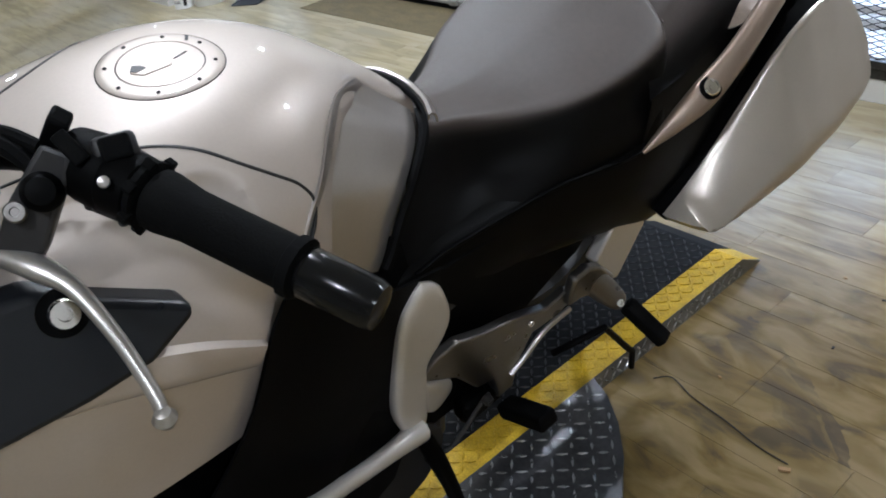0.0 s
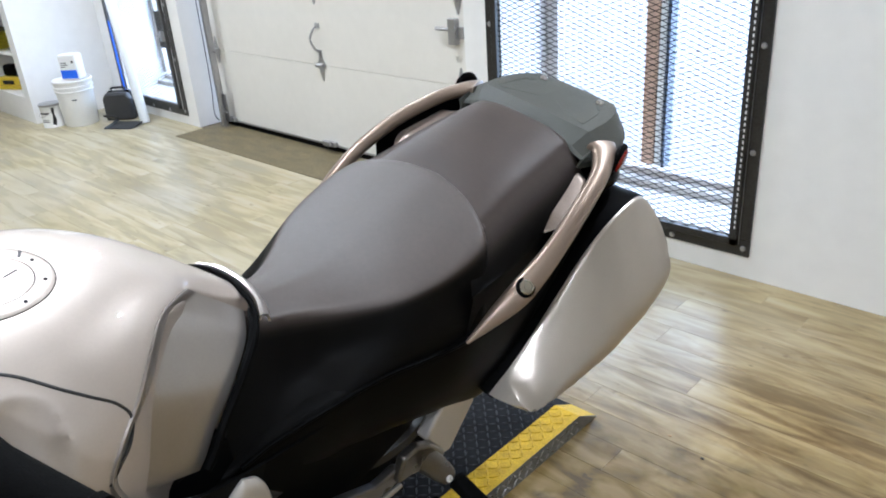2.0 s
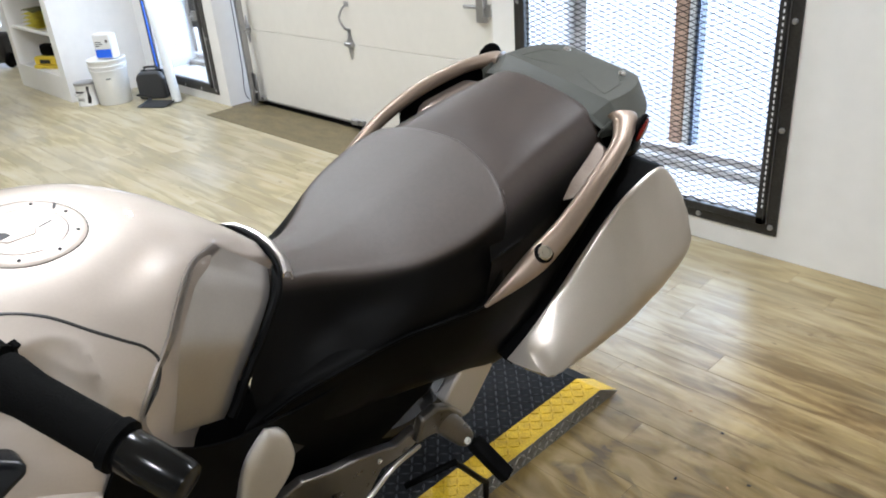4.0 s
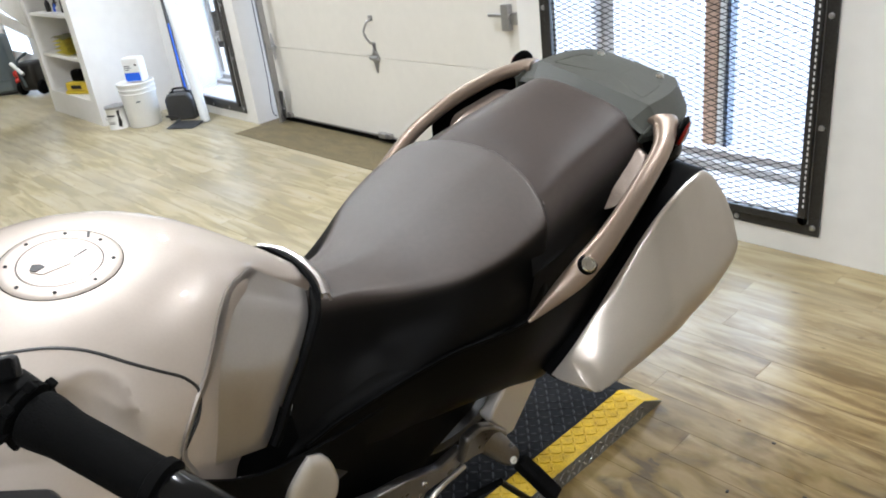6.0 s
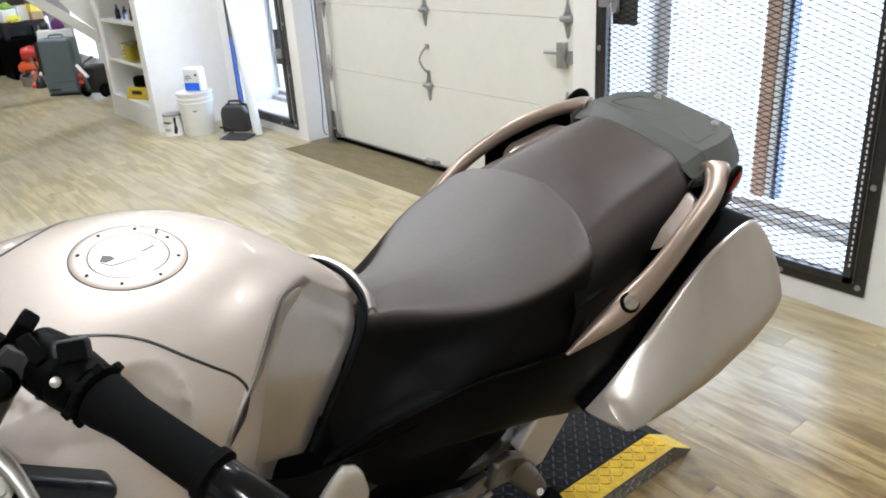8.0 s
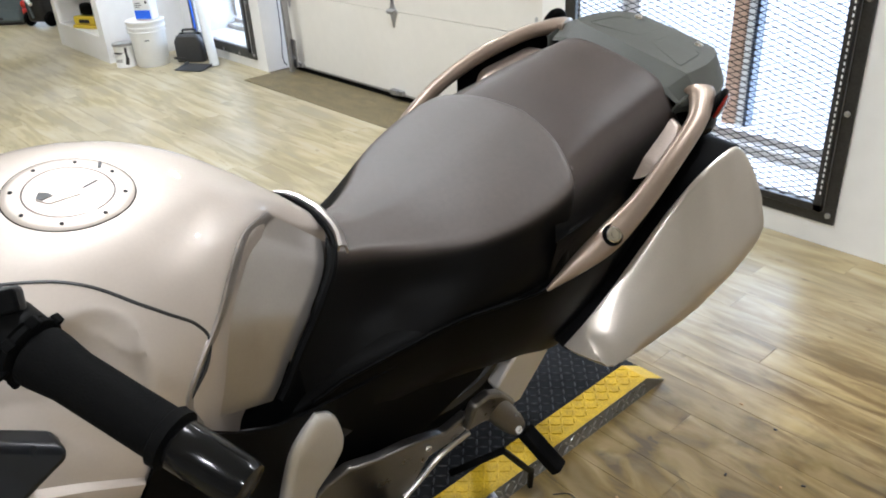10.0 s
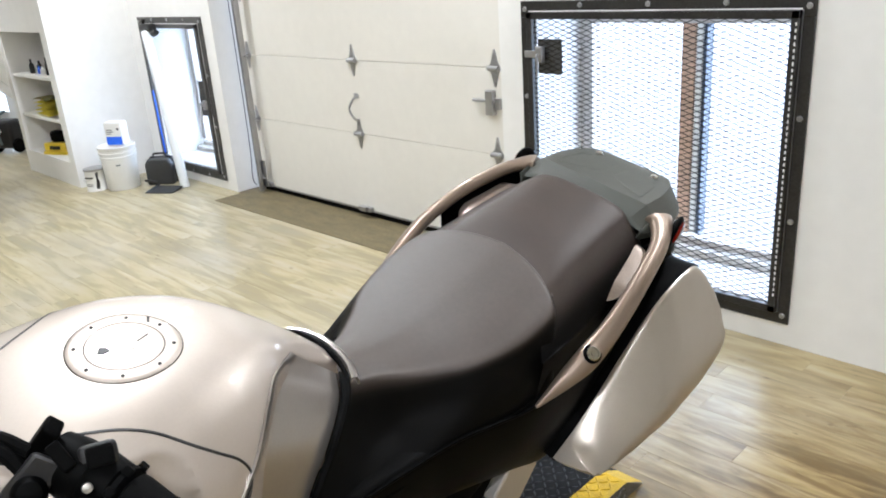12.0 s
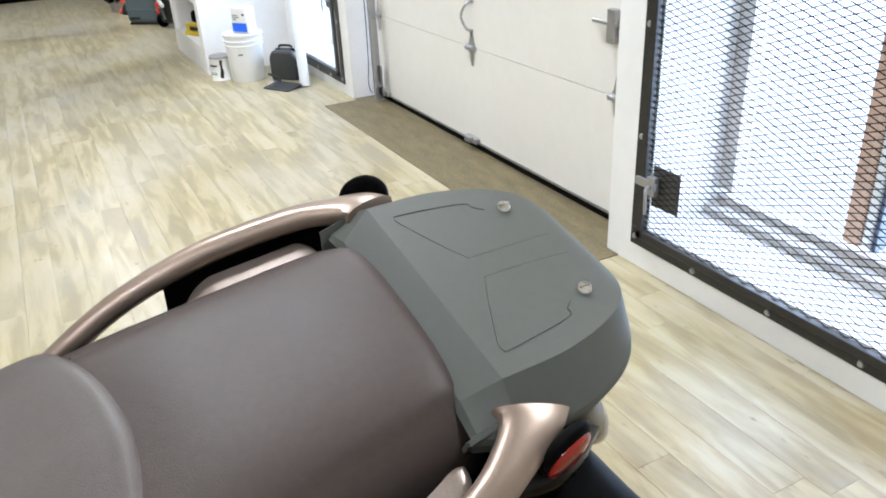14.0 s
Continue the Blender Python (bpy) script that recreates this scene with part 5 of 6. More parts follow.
wheel(0.86, 0.325, 0.13, -0.14)
wheel(-0.78, 0.310, 0.12, 0.0, 0.032)
part("swing_arm", join(tube([(-0.06, 0.2, 0.42), (-0.06, 0.86, 0.325)], 0.022, 10), tube([(-0.22, 0.2, 0.42), (-0.22, 0.86, 0.325)], 0.025, 10), tube([(-0.23, 0.86, 0.325), (-0.05, 0.86, 0.325)], 0.012, 10)), M_DARK, bike, "dark swing arm")
part("fork_leg", tube([(-0.1, -0.2, 0.75), (-0.1, -0.78, 0.31)], 0.025, 12), M_ALU, bike)
part("fork_leg", tube([(0.1, -0.2, 0.75), (0.1, -0.78, 0.31)], 0.025, 12), M_ALU, bike)
part("front_mudguard", tube([(0, -1.05, 0.52), (0, -0.95, 0.62), (0, -0.78, 0.66), (0, -0.58, 0.60), (0, -0.48, 0.48)], 0.085, 14, 24, 0.4), M_SILVER, bike, "silver front mudguard")
part("nose_fairing", sheet([[(v, y, w) for v, w in along([(-hw, zl), (-hw * 0.95, zt - 0.06), (-hw * 0.5, zt), (0, zt + 0.01), (hw * 0.5, zt), (hw * 0.95, zt - 0.06), (hw, zl)], 24)] for y, hw, zl, zt in ((-0.45, 0.235, 0.78, 1.12), (-0.6, 0.235, 0.78, 1.13), (-0.75, 0.19, 0.8, 1.1), (-0.88, 0.10, 0.88, 1.0))]), M_SILVER, bike, "silver nose fairing")
part("cockpit_trim", prism([(-0.155, -0.122), (-0.086, -0.190), (-0.080, -0.36), (-0.24, -0.36), (-0.215, -0.20)], 1.09, 1.152, 0.008, 3), M_GLOSSBLK, bike, "black cockpit trim beside the tank")
part("instrument_cowl", join(box(-0.14, 0.14, -0.46, -0.30, 1.10, 1.19, 0.02), box(-0.12, 0.12, -0.60, -0.45, 1.12, 1.22, 0.02)), M_BLACKPL, bike, "black instrument cowl")

# guard, footrests and stand on both sides
for s in (1, -1):
    gd = [(0.167, 0.874), (0.195, 0.852), (0.211, 0.809), (0.213, 0.778), (0.196, 0.748), (0.168, 0.715), (0.160, 0.655), (0.166, 0.585), (0.158, 0.552), (0.128, 0.575), (0.110, 0.640), (0.115, 0.734), (0.128, 0.822), (0.148, 0.856)]
    gt = part("leg_guard", pillow(gd, ((0.182, 0.96), (0.186, 0.99), (0.193, 1.0), (0.198, 0.97), (0.202, 0.89), (0.204, 0.76), (0.205, 0.5), (0.2055, 0.1)), s), M_GUARD, bike, "satin silver leg guard")
    part("guard_bar", tube([(s * 0.203, 0.150, 0.572), (s * 0.212, 0.09, 0.592), (s * 0.235, 0.0, 0.650), (s * 0.26, -0.10, 0.73), (s * 0.22, -0.22, 0.80)], [0.020, 0.014, 0.012, 0.012, 0.012], 12, 24), M_GUARD, gt)
    part("engine_cover", pillow([(0.176, 0.640), (0.215, 0.615), (0.242, 0.580), (0.226, 0.552), (0.192, 0.543), (0.176, 0.585)], ((0.150, 0.95), (0.168, 1.0), (0.178, 0.95), (0.184, 0.8), (0.187, 0.5), (0.188, 0.1)), s, 30), M_GUARD, gt, "silver rounded engine cover")
    mir = Matrix.Diagonal((s, 1, 1, 1))
    arm = moved(prism([(0.150, 0.690), (0.185, 0.710), (0.226, 0.714), (0.287, 0.684), (0.343, 0.667), (0.384, 0.648), (0.428, 0.626), (0.480, 0.632), (0.506, 0.600), (0.463, 0.582), (0.398, 0.590), (0.372, 0.544), (0.361, 0.478), (0.325, 0.478), (0.308, 0.545), (0.270, 0.560), (0.225, 0.630)], 0.186, 0.204, 0.004, 2), SIDE_PLANE)
    web = moved(prism([(0.479, 0.663), (0.515, 0.668), (0.551, 0.645), (0.600, 0.590), (0.598, 0.566), (0.570, 0.560), (0.540, 0.585), (0.505, 0.600), (0.470, 0.606)], 0.196, 0.216, 0.006, 3), SIDE_PLANE)
    lug = tube([(0.205, 0.540, 0.612), (0.222, 0.560, 0.588), (0.243, 0.577, 0.564), (0.249, 0.584, 0.554)], [0.024, 0.024, 0.019, 0.012], 14, 12, 0.55, (1, 0, 0))
    hang = part("footrest_hanger", moved(join(arm, web, lug), mir), M_HANGER, bike, "cast aluminium footrest hanger")
    part("exhaust_shield", moved(moved(prism([(0.560, 0.632), (0.600, 0.70), (0.655, 0.72), (0.700, 0.64), (0.650, 0.535), (0.626, 0.538)], 0.170, 0.196, 0.006, 3), SIDE_PLANE), mir), M_GUARD, hang, "light silver shield plate")
    part("strut", tube([(s * 0.206, 0.490, 0.580), (s * 0.206, 0.425, 0.574), (s * 0.206, 0.380, 0.543), (s * 0.206, 0.348, 0.526)], 0.0055, 8, 16), M_ALU, hang)
    part("hanger_bolt", moved(bolt(0.008, 0.005), Matrix.Translation((s * 0.250, 0.573, 0.566)) @ Vector((s * 0.75, -0.3, 0.6)).to_track_quat("Z", "Y").to_matrix().to_4x4()), M_CHROME, hang)
    part("hanger_bolt", moved(bolt(0.006, 0.005), Matrix.Translation((s * 0.205, 0.385, 0.628)) @ pose(0, 0, 0, 0, s * 90, 0)), M_CHROME, hang)
    part("passenger_footrest", moved(box(-0.048, 0.048, -0.016, 0.016, -0.012, 0.012, 0.006), Matrix.Translation((s * 0.294, 0.600, 0.530)) @ pose(0, 0, 0, 0, s * 30, s * 14)), M_RUBBER, hang, "black rubber footrest")
    part("rider_footrest", moved(box(-0.052, 0.052, -0.020, 0.020, -0.014, 0.014, 0.006), Matrix.Translation((s * 0.268, 0.322, 0.508)) @ pose(0, 0, 0, 0, -s * 32, 0)), M_RUBBER, hang, "black rubber footrest")
    part("gear_rod", tube([(s * 0.205, 0.300, 0.520), (s * 0.205, 0.279, 0.506), (s * 0.205, 0.216, 0.451), (s * 0.19, 0.17, 0.44)], 0.004, 8, 14), M_DARKSTEEL, hang, "thin steel linkage rod")
    part("gear_joint", moved(bolt(0.009, 0.014), Matrix.Translation((s * 0.204, 0.290, 0.515)) @ pose(0, 0, 0, 0, s * 90, 0)), M_DARKSTEEL, hang, "dark linkage joint")
    part("pivot_block", box(min(s * 0.16, s * 0.20), max(s * 0.16, s * 0.20), 0.255, 0.345, 0.455, 0.505, 0.012), M_BLACKPL, hang, "black footrest pivot")
# Added black plates; they fill the dark space behind the hangers.
for s in (1, -1):
    under = [(0.120, 0.84), (0.120, 0.48), (0.300, 0.47), (0.345, 0.56), (0.430, 0.605), (0.500, 0.635), (0.545, 0.650), (0.590, 0.70), (0.610, 0.80), (0.40, 0.82)]
    part("hanger_backing", moved(prism(under, 0.150, 0.166, 0.004, 2), Matrix.Diagonal((s, 1, 1, 1)) @ SIDE_PLANE), M_BLACKPL, bike, "black plate added to fill the space behind the hanger")
part("inner_fender", box(-0.10, -0.03, 0.36, 1.02, 0.52, 0.92, 0.02), M_BLACKPL, bike, "black inner fender")
part("side_stand", join(tube([(0.16, 0.165, 0.54), (0.205, 0.18, 0.46), (0.240, 0.20, 0.33), (0.275, 0.205, 0.18), (0.30, 0.20, 0.09)], [0.014, 0.016, 0.013, 0.012, 0.012], 10, 24), moved(lathe([(0.001, 0), (0.035, 0), (0.035, 0.01), (0.001, 0.012)], 16), Matrix.Translation((0.30, 0.20, 0.082)) @ pose(0, 0, 0, 0, LEAN, 0))), M_BLACKPL, bike, "black side stand")
part("centre_stand_lever", tube([(0.18, 0.50, 0.42), (0.23, 0.58, 0.475), (0.23, 0.70, 0.305), (0.23, 0.718, 0.285), (0.23, 0.736, 0.211)], 0.007, 8), M_BLACKPL, bike, "thin black stand lever")
part("silencer", tube([(-0.17, 0.45, 0.40), (-0.2, 0.7, 0.42), (-0.22, 1.0, 0.46)], [0.035, 0.055, 0.05], 16, 16), M_DARK, bike, "blackened silencer")

# ---- wheel ramp under the motorcycle ----
DX0, DX1, DH = -1.20, -0.838, 0.05
ramp = thing("wheel_ramp", pose(0, 0, 0), "low checker plate wheel ramp with a worn yellow edge", "ramp")
YE = 1.66


def deck(x0, x1, z):
    return sheet([[(x, -1.5, z) for x in (x0, x1)], [(x, YE, z) for x in (x0, x1)], [(x, YE + 0.085, 0.004) for x in (x0, x1)]])


part("deck_plate", deck(DX0, DX1 - 0.088, DH), M_CHECK, ramp, "dark worn checker plate", smooth=False)
part("edge_stripe", deck(DX1 - 0.088, DX1, DH), M_YELLOW, ramp, "worn yellow painted edge", smooth=False)
part("skirt", sheet([[(DX1, -1.5, DH), (DX1, YE, DH), (DX1, YE + 0.085, 0.004)], [(DX1 + 0.004, -1.5, 0.0), (DX1 + 0.004, YE + 0.01, 0.0), (DX1 + 0.004, YE + 0.085, 0.0)]]), M_SKIRT, ramp, "bright checker plate skirt", smooth=False)
WING = [(DX1 + 0.001, 1.035), (-0.775, 1.012), (-0.70, 0.962), (-0.63, 0.895), (-0.565, 0.812), (-0.51, 0.70), (-0.49, 0.55), (-0.49, 0.25), (-0.53, 0.08), (-0.62, -0.05), (-0.74, -0.12), (DX1 + 0.001, -0.14)]
part("side_wing", prism(WING, DH - 0.006, DH + 0.002), M_CHECKBR, ramp, "bright checker plate standing wing", smooth=False)
part("wing_support", box(-0.80, -0.55, 0.1, 0.7, 0.001, DH - 0.006), M_DARK, ramp)


def lozenge():
    bm = bmesh.new()
    a, b, h = 0.0145, 0.0036, 0.0024
    top = [bm.verts.new(p) for p in ((-a * 0.7, 0, h), (0, b * 0.5, h), (a * 0.7, 0, h), (0, -b * 0.5, h))]
    low = [bm.verts.new(p) for p in ((-a, 0, 0), (0, b, 0), (a, 0, 0), (0, -b, 0))]
    bm.faces.new(top)
    for i in range(4):
        bm.faces.new((low[i], low[(i + 1) % 4], top[(i + 1) % 4], top[i]))
    return bm


def studs(place, xs, ys, keep):
    """Raised lozenges in a crossing pattern, as one mesh."""
    src = lozenge()
    tv = [v.co.copy() for v in src.verts]
    for i, v in enumerate(src.verts):
        v.index = i
    tf = [[v.index for v in f.verts] for f in src.faces]
    src.free()
    verts, faces = [], []
    for i, x in enumerate(xs):
        for j, y in enumerate(ys):
            if not keep(x, y):
                continue
            r = Matrix.Rotation(radians(45 if (i + j) % 2 else -45), 3, "Z")
            n0 = len(verts)
            verts += [place(x, y, r @ c) for c in tv]
            faces += [[n0 + k for k in f] for f in tf]
    me = bpy.data.meshes.new("tread")
    me.from_pydata(verts, [], faces)
    bm = bmesh.new()
    bm.from_mesh(me)
    bpy.data.meshes.remove(me)
    return bm


flat = lambda x, y, c: (x + c.x, y + c.y, DH + c.z)
part("tread", studs(flat, np.arange(DX0 + 0.012, DX1 - 0.095, 0.0245), np.arange(0.0, YE - 0.01, 0.0245), lambda x, y: True), M_TREAD, ramp, "raised tread lozenges", smooth=False)
part("tread", studs(flat, np.arange(DX1 - 0.078, DX1 - 0.008, 0.0245), np.arange(0.0, YE - 0.01, 0.0245), lambda x, y: True), M_YELLOW, ramp, "raised yellow tread lozenges", smooth=False)
part("tread", studs(lambda x, y, c: (DX1 + 0.003 + c.z, y + c.x, x + c.y), np.arange(0.012, 0.045, 0.0245), np.arange(0.0, YE, 0.0245), lambda x, y: True), M_TREADBR, ramp, "raised tread lozenges", smooth=False)
dy = lambda y: np.interp(y, [-0.14, -0.05, 0.08, 0.25, 0.55, 0.70, 0.812, 0.895, 0.962, 1.03], [-0.82, -0.62, -0.53, -0.49, -0.49, -0.51, -0.565, -0.63, -0.70, -0.82])
part("tread", studs(lambda x, y, c: (x + c.x, y + c.y, DH + 0.002 + c.z), np.arange(DX1 + 0.015, -0.49, 0.031), np.arange(-0.12, 1.03, 0.031), lambda x, y: x < dy(y) - 0.015), M_TREADBR, ramp, "raised tread lozenges", smooth=False)

# ---- things along the far wall ----
def bucket():
    b = thing("paint_bucket", pose(-6.02, 2.42, 0) @ Matrix.Scale(0.95, 4), "white plastic five gallon bucket with a lid on the floor", "bucket")
    part("body", lathe([(0.001, 0), (0.128, 0), (0.131, 0.005), (0.142, 0.27), (0.150, 0.272), (0.151, 0.285), (0.143, 0.287), (0.144, 0.305), (0.152, 0.307), (0.153, 0.320), (0.145, 0.322), (0.146, 0.345), (0.001, 0.345)], 40), M_PLASTW, b)
    part("lid", lathe([(0.001, 0.345), (0.150, 0.345), (0.154, 0.350), (0.154, 0.366), (0.148, 0.370), (0.140, 0.364), (0.001, 0.362)], 40), M_PLASTW, b, "white snap lid")
    part("print_bar", moved(box(-0.018, 0.018, -0.1435, -0.1405, 0.215, 0.225), pose(0, 0, 0, 0, 0, 62)), M_GREYCASE, b, "small grey printed line")


def jug():
    j = thing("detergent_jug", pose(-6.00, 2.44, 0.348, 0, 0, 35), "white plastic jug with a blue label on the bucket", "jug")
    part("body", box(-0.075, 0.075, -0.05, 0.05, 0, 0.19, 0.015), M_PLASTW, j)
    part("label", box(-0.066, 0.066, -0.052, -0.0505, 0.012, 0.075), M_BLUE, j, "blue printed label")
    for k, (w, z) in enumerate(((0.05, 0.125), (0.06, 0.11), (0.035, 0.095))):
        part("print_bar", box(-0.055, -0.055 + w, -0.0515, -0.0505, z, z + 0.006), M_DARK, j, "dark printed line")
    part("print_mark", moved(lathe([(0.001, 0), (0.010, 0), (0.010, 0.001), (0.001, 0.001)], 12), Matrix.Translation((0.045, -0.0508, 0.135)) @ pose(0, 0, 0, 90)), M_DARK, j)


def paint_can():
    c = thing("paint_can", pose(-6.15, 2.255, 0) @ Matrix.Scale(0.93, 4), "white metal paint can with dark lettering", "paint can")
    part("body", lathe([(0.001, 0), (0.083, 0), (0.086, 0.004), (0.083, 0.008), (0.083, 0.18), (0.086, 0.184), (0.086, 0.192), (0.078, 0.192), (0.076, 0.184), (0.001, 0.184)], 36), M_PLASTW, c)
    for a, w, z, h in ((0, 0.05, 0.115, 0.014), (25, 0.03, 0.115, 0.014), (10, 0.06, 0.05, 0.006), (10, 0.06, 0.065, 0.004)):
        part("print_bar", moved(box(-w / 2, w / 2, -0.0845, -0.0828, z, z + h), pose(0, 0, 0, 0, 0, 20 + a)), M_DARK, c, "dark printed line")
    part("rim_ring", lathe([(0.0835, 0.176), (0.0872, 0.180), (0.0872, 0.1945), (0.0800, 0.1945), (0.0795, 0.190)], 36), M_STEEL, c, "bare metal rim")
    part("paint_drip", moved(prism([(-0.016, 0.03), (0.010, 0.02), (0.020, 0.07), (0.012, 0.12), (0.018, 0.17), (-0.006, 0.165), (-0.004, 0.10)], 0.0825, 0.0842), pose(0, 0, 0, 90, 0, 75)), M_DARK, c, "dark paint drip")
    part("bail", tube([(0.085, 0, 0.15), (0.06, -0.07, 0.11), (0, -0.095, 0.09), (-0.06, -0.07, 0.11), (-0.085, 0, 0.15)], 0.002, 6, 20), M_STEEL, c, "wire handle")


def tool_case():
    c = thing("tool_case", pose(-5.84, 2.68, 0, 0, 0, 40) @ Matrix.Scale(0.88, 4), "black hard plastic tool case standing on end", "tool case")
    half = [(-0.13, 0.0), (0.13, 0.0), (0.13, 0.19), (0.095, 0.245), (-0.095, 0.245), (-0.13, 0.19)]
    for y0, y1 in ((-0.080, -0.004), (0.004, 0.080)):
        part("shell", moved(prism(half, y0, y1, 0.020, 3), pose(0, 0, 0, 90, 0, 0)), M_CASE, c, "ribbed dark plastic half shell")
    part("handle", tube([(-0.06, 0, 0.240), (-0.055, 0, 0.275), (0.055, 0, 0.275), (0.06, 0, 0.240)], 0.010, 8, 14), M_DARK, c)
    for x in (-0.08, 0.08):
        part("latch", box(x - 0.018, x + 0.018, -0.012, 0.012, 0.225, 0.252, 0.004), M_BLACKPL, c)


def dustpan():
    d = thing("dustpan", pose(-5.60, 2.575, 0, 0, 0, 30) @ Matrix.Scale(0.82, 4), "dark grey plastic dustpan on the floor", "dustpan")
    part("pan", thicken(sheet([[(-0.15, y, 0.004 + h * 0.6), (-0.14, y, 0.004 + h * 0.1), (0.14, y, 0.004 + h * 0.1), (0.15, y, 0.004 + h * 0.6)] for y, h in ((-0.13, 0.01), (-0.02, 0.03), (0.08, 0.06), (0.10, 0.08))]), 0.004), M_CASE, d)
    part("handle", tube([(-0.12, 0.06, 0.055), (-0.22, 0.09, 0.06), (-0.30, 0.11, 0.06)], [0.012, 0.014, 0.010], 10, 10), M_DARK, d)


def leaning(name, foot, top, r, mat, label, cat, seg=12, flat=1.0):
    d = Vector(top) - Vector(foot)
    m = Matrix.Translation(foot) @ d.to_track_quat("Z", "Y").to_matrix().to_4x4()
    L = d.length
    return solid(name, lathe([(0.001, 0), (r * 0.9, 0), (r, 0.01), (r, L - 0.01), (r * 0.9, L), (r * 0.6, L), (r * 0.6, L - 0.05), (0.001, L - 0.05)], seg), mat, m, label, cat)


bucket()
jug()
paint_can()
tool_case()
dustpan()
leaning("plastic_tube", (-5.53, 2.70, 0.0), (-5.88, 2.780, 1.19), 0.036, M_TUBE, "long pale translucent plastic tube leaning at the window", "tube", 20)
leaning("broom_stick", (-5.98, 2.80, 0.0), (-6.02, 2.81, 0.72), 0.0075, M_BLUE, "thin blue stick leaning at the wall", "stick")
solid("clamp_lamp", join(box(-5.98, -5.80, 2.77, 2.84, 1.185, 1.245, 0.015), tube([(-5.84, 2.80, 1.20), (-5.78, 2.79, 1.17), (-5.72, 2.79, 1.185)], 0.022, 10, 8), tube([(-5.95, 2.80, 1.24), (-5.93, 2.80, 1.28)], 0.014, 8)), M_DARK, Matrix(), "small dark device clamped on the gate over the tube", "clamp")


def shelf_goods():
    for k in range(5):
        z0 = 0.536 + 0.032 * k
        r = random.Random(k)
        rows = []
        for u in np.linspace(-1, 1, 13):
            rows.append([(-6.93 + 0.17 * u * (1 - 0.05 * k) + 0.012 * r.uniform(-1, 1), 2.32 + 0.10 * v + 0.008 * r.uniform(-1, 1), z0 + 0.030 * (1 - abs(u) ** 4 * 0.5) * (1 - abs(v) ** 4 * 0.4) + 0.004 * r.uniform(-1, 1)) for v in np.linspace(-1, 1, 9)])
        bm = sheet(rows)
        bmesh.ops.solidify(bm, geom=bm.faces[:], thickness=-0.033)
        solid("folded_cloth", bm, M_OLIVE if k == 4 else M_YELLOWCLOTH, Matrix(), "folded olive cloth on the shelf" if k == 4 else "folded yellow cloth on the shelf", "cloth", "folded cloths")
    t = thing("power_tool", pose(-6.93, 2.30, 0.201, 0, 0, 25), "yellow and black power tool on the bottom of the niche", "power tool")
    part("base", box(-0.13, 0.13, -0.07, 0.07, 0.0, 0.03, 0.008), M_YELLOWPL, t, "yellow base")
    part("body", prism([(-0.12, -0.06), (0.12, -0.06), (0.10, 0.06), (-0.08, 0.06)], 0.03, 0.10, 0.012), M_YELLOWPL, t)
    part("grip_body", box(-0.06, 0.12, -0.04, 0.05, 0.10, 0.20, 0.03, 3), M_BLACKPL, t, "black motor housing")
    part("badge", box(-0.05, 0.06, -0.066, -0.0605, 0.045, 0.075), M_DARK, t, "dark badge")
    r = random.Random(5)
    for k in range(7):
        x = -7.13 + 0.06 * k
        h = 0.05 + 0.11 * r.random()
        rad = 0.012 + 0.012 * r.random()
        solid("small_bottle", lathe([(0.001, 0), (rad, 0), (rad, h * 0.6), (rad * 0.4, h * 0.75), (rad * 0.4, h), (0.001, h)], 12), r.choice([M_DARK, M_BLUE, M_BRONZE, M_PLASTW, M_DARKSTEEL]), pose(x, 2.29 + 0.05 * r.random(), 0.881), "small bottle of shop chemicals on the shelf", "bottle", "small bottles")


shelf_goods()

# ---- back of the hall, under the stairs ----
def back(x, y, z=0, rx=0, ry=0, rz=0):
    """Places at the end of the hall."""
    return pose(0.013 + 0.935 * x, 0.935 * y - 0.10, 0.935 * z, rx, ry, rz) @ Matrix.Scale(0.935, 4)


def rafters():
    """White boards sloping down to the outer wall."""
    for x, y, z, slope, w in ((-8.69, 1.98, 1.035, 0.82, 0.10), (-7.93, 2.25, 1.00, 1.10, 0.30)):
        a = math.degrees(math.atan(slope))
        up, down = (CEILING - z) / math.sin(radians(a)) - w / 2, (WALL_Y - y) / math.cos(radians(a)) - 0.05
        solid("rafter", box(-0.02, 0.02, -up, down, -w / 2, w / 2, 0.004), M_TRIM, Matrix.Translation((x, y, z)) @ pose(0, 0, 0, -a, 0, 0), "white painted board sloping from the ceiling to the wall", "rafter", "rafters")


def hard_case():
    c = thing("hard_case", back(-9.70, 2.45, 0, 0, 0, 48), "tall blue-grey hard plastic case standing on the floor", "case")
    part("shell", prism([(-0.20, -0.10), (0.20, -0.10), (0.20, 0.10), (-0.20, 0.10)], 0.02, 0.65, 0.045, 4), M_GREYCASE, c)
    part("rib", box(-0.185, 0.185, -0.108, -0.098, 0.16, 0.172, 0.004), M_GREYCASE, c)
    part("badge", box(-0.15, -0.03, -0.104, -0.100, 0.06, 0.085), M_DARK, c, "dark unreadable badge")
    part("foot", box(-0.18, 0.18, -0.09, 0.09, 0.0, 0.022), M_DARK, c)
    part("handle", tube([(-0.08, 0, 0.648), (-0.07, 0, 0.675), (0.07, 0, 0.675), (0.08, 0, 0.648)], 0.010, 8, 14), M_GREYCASE, c)


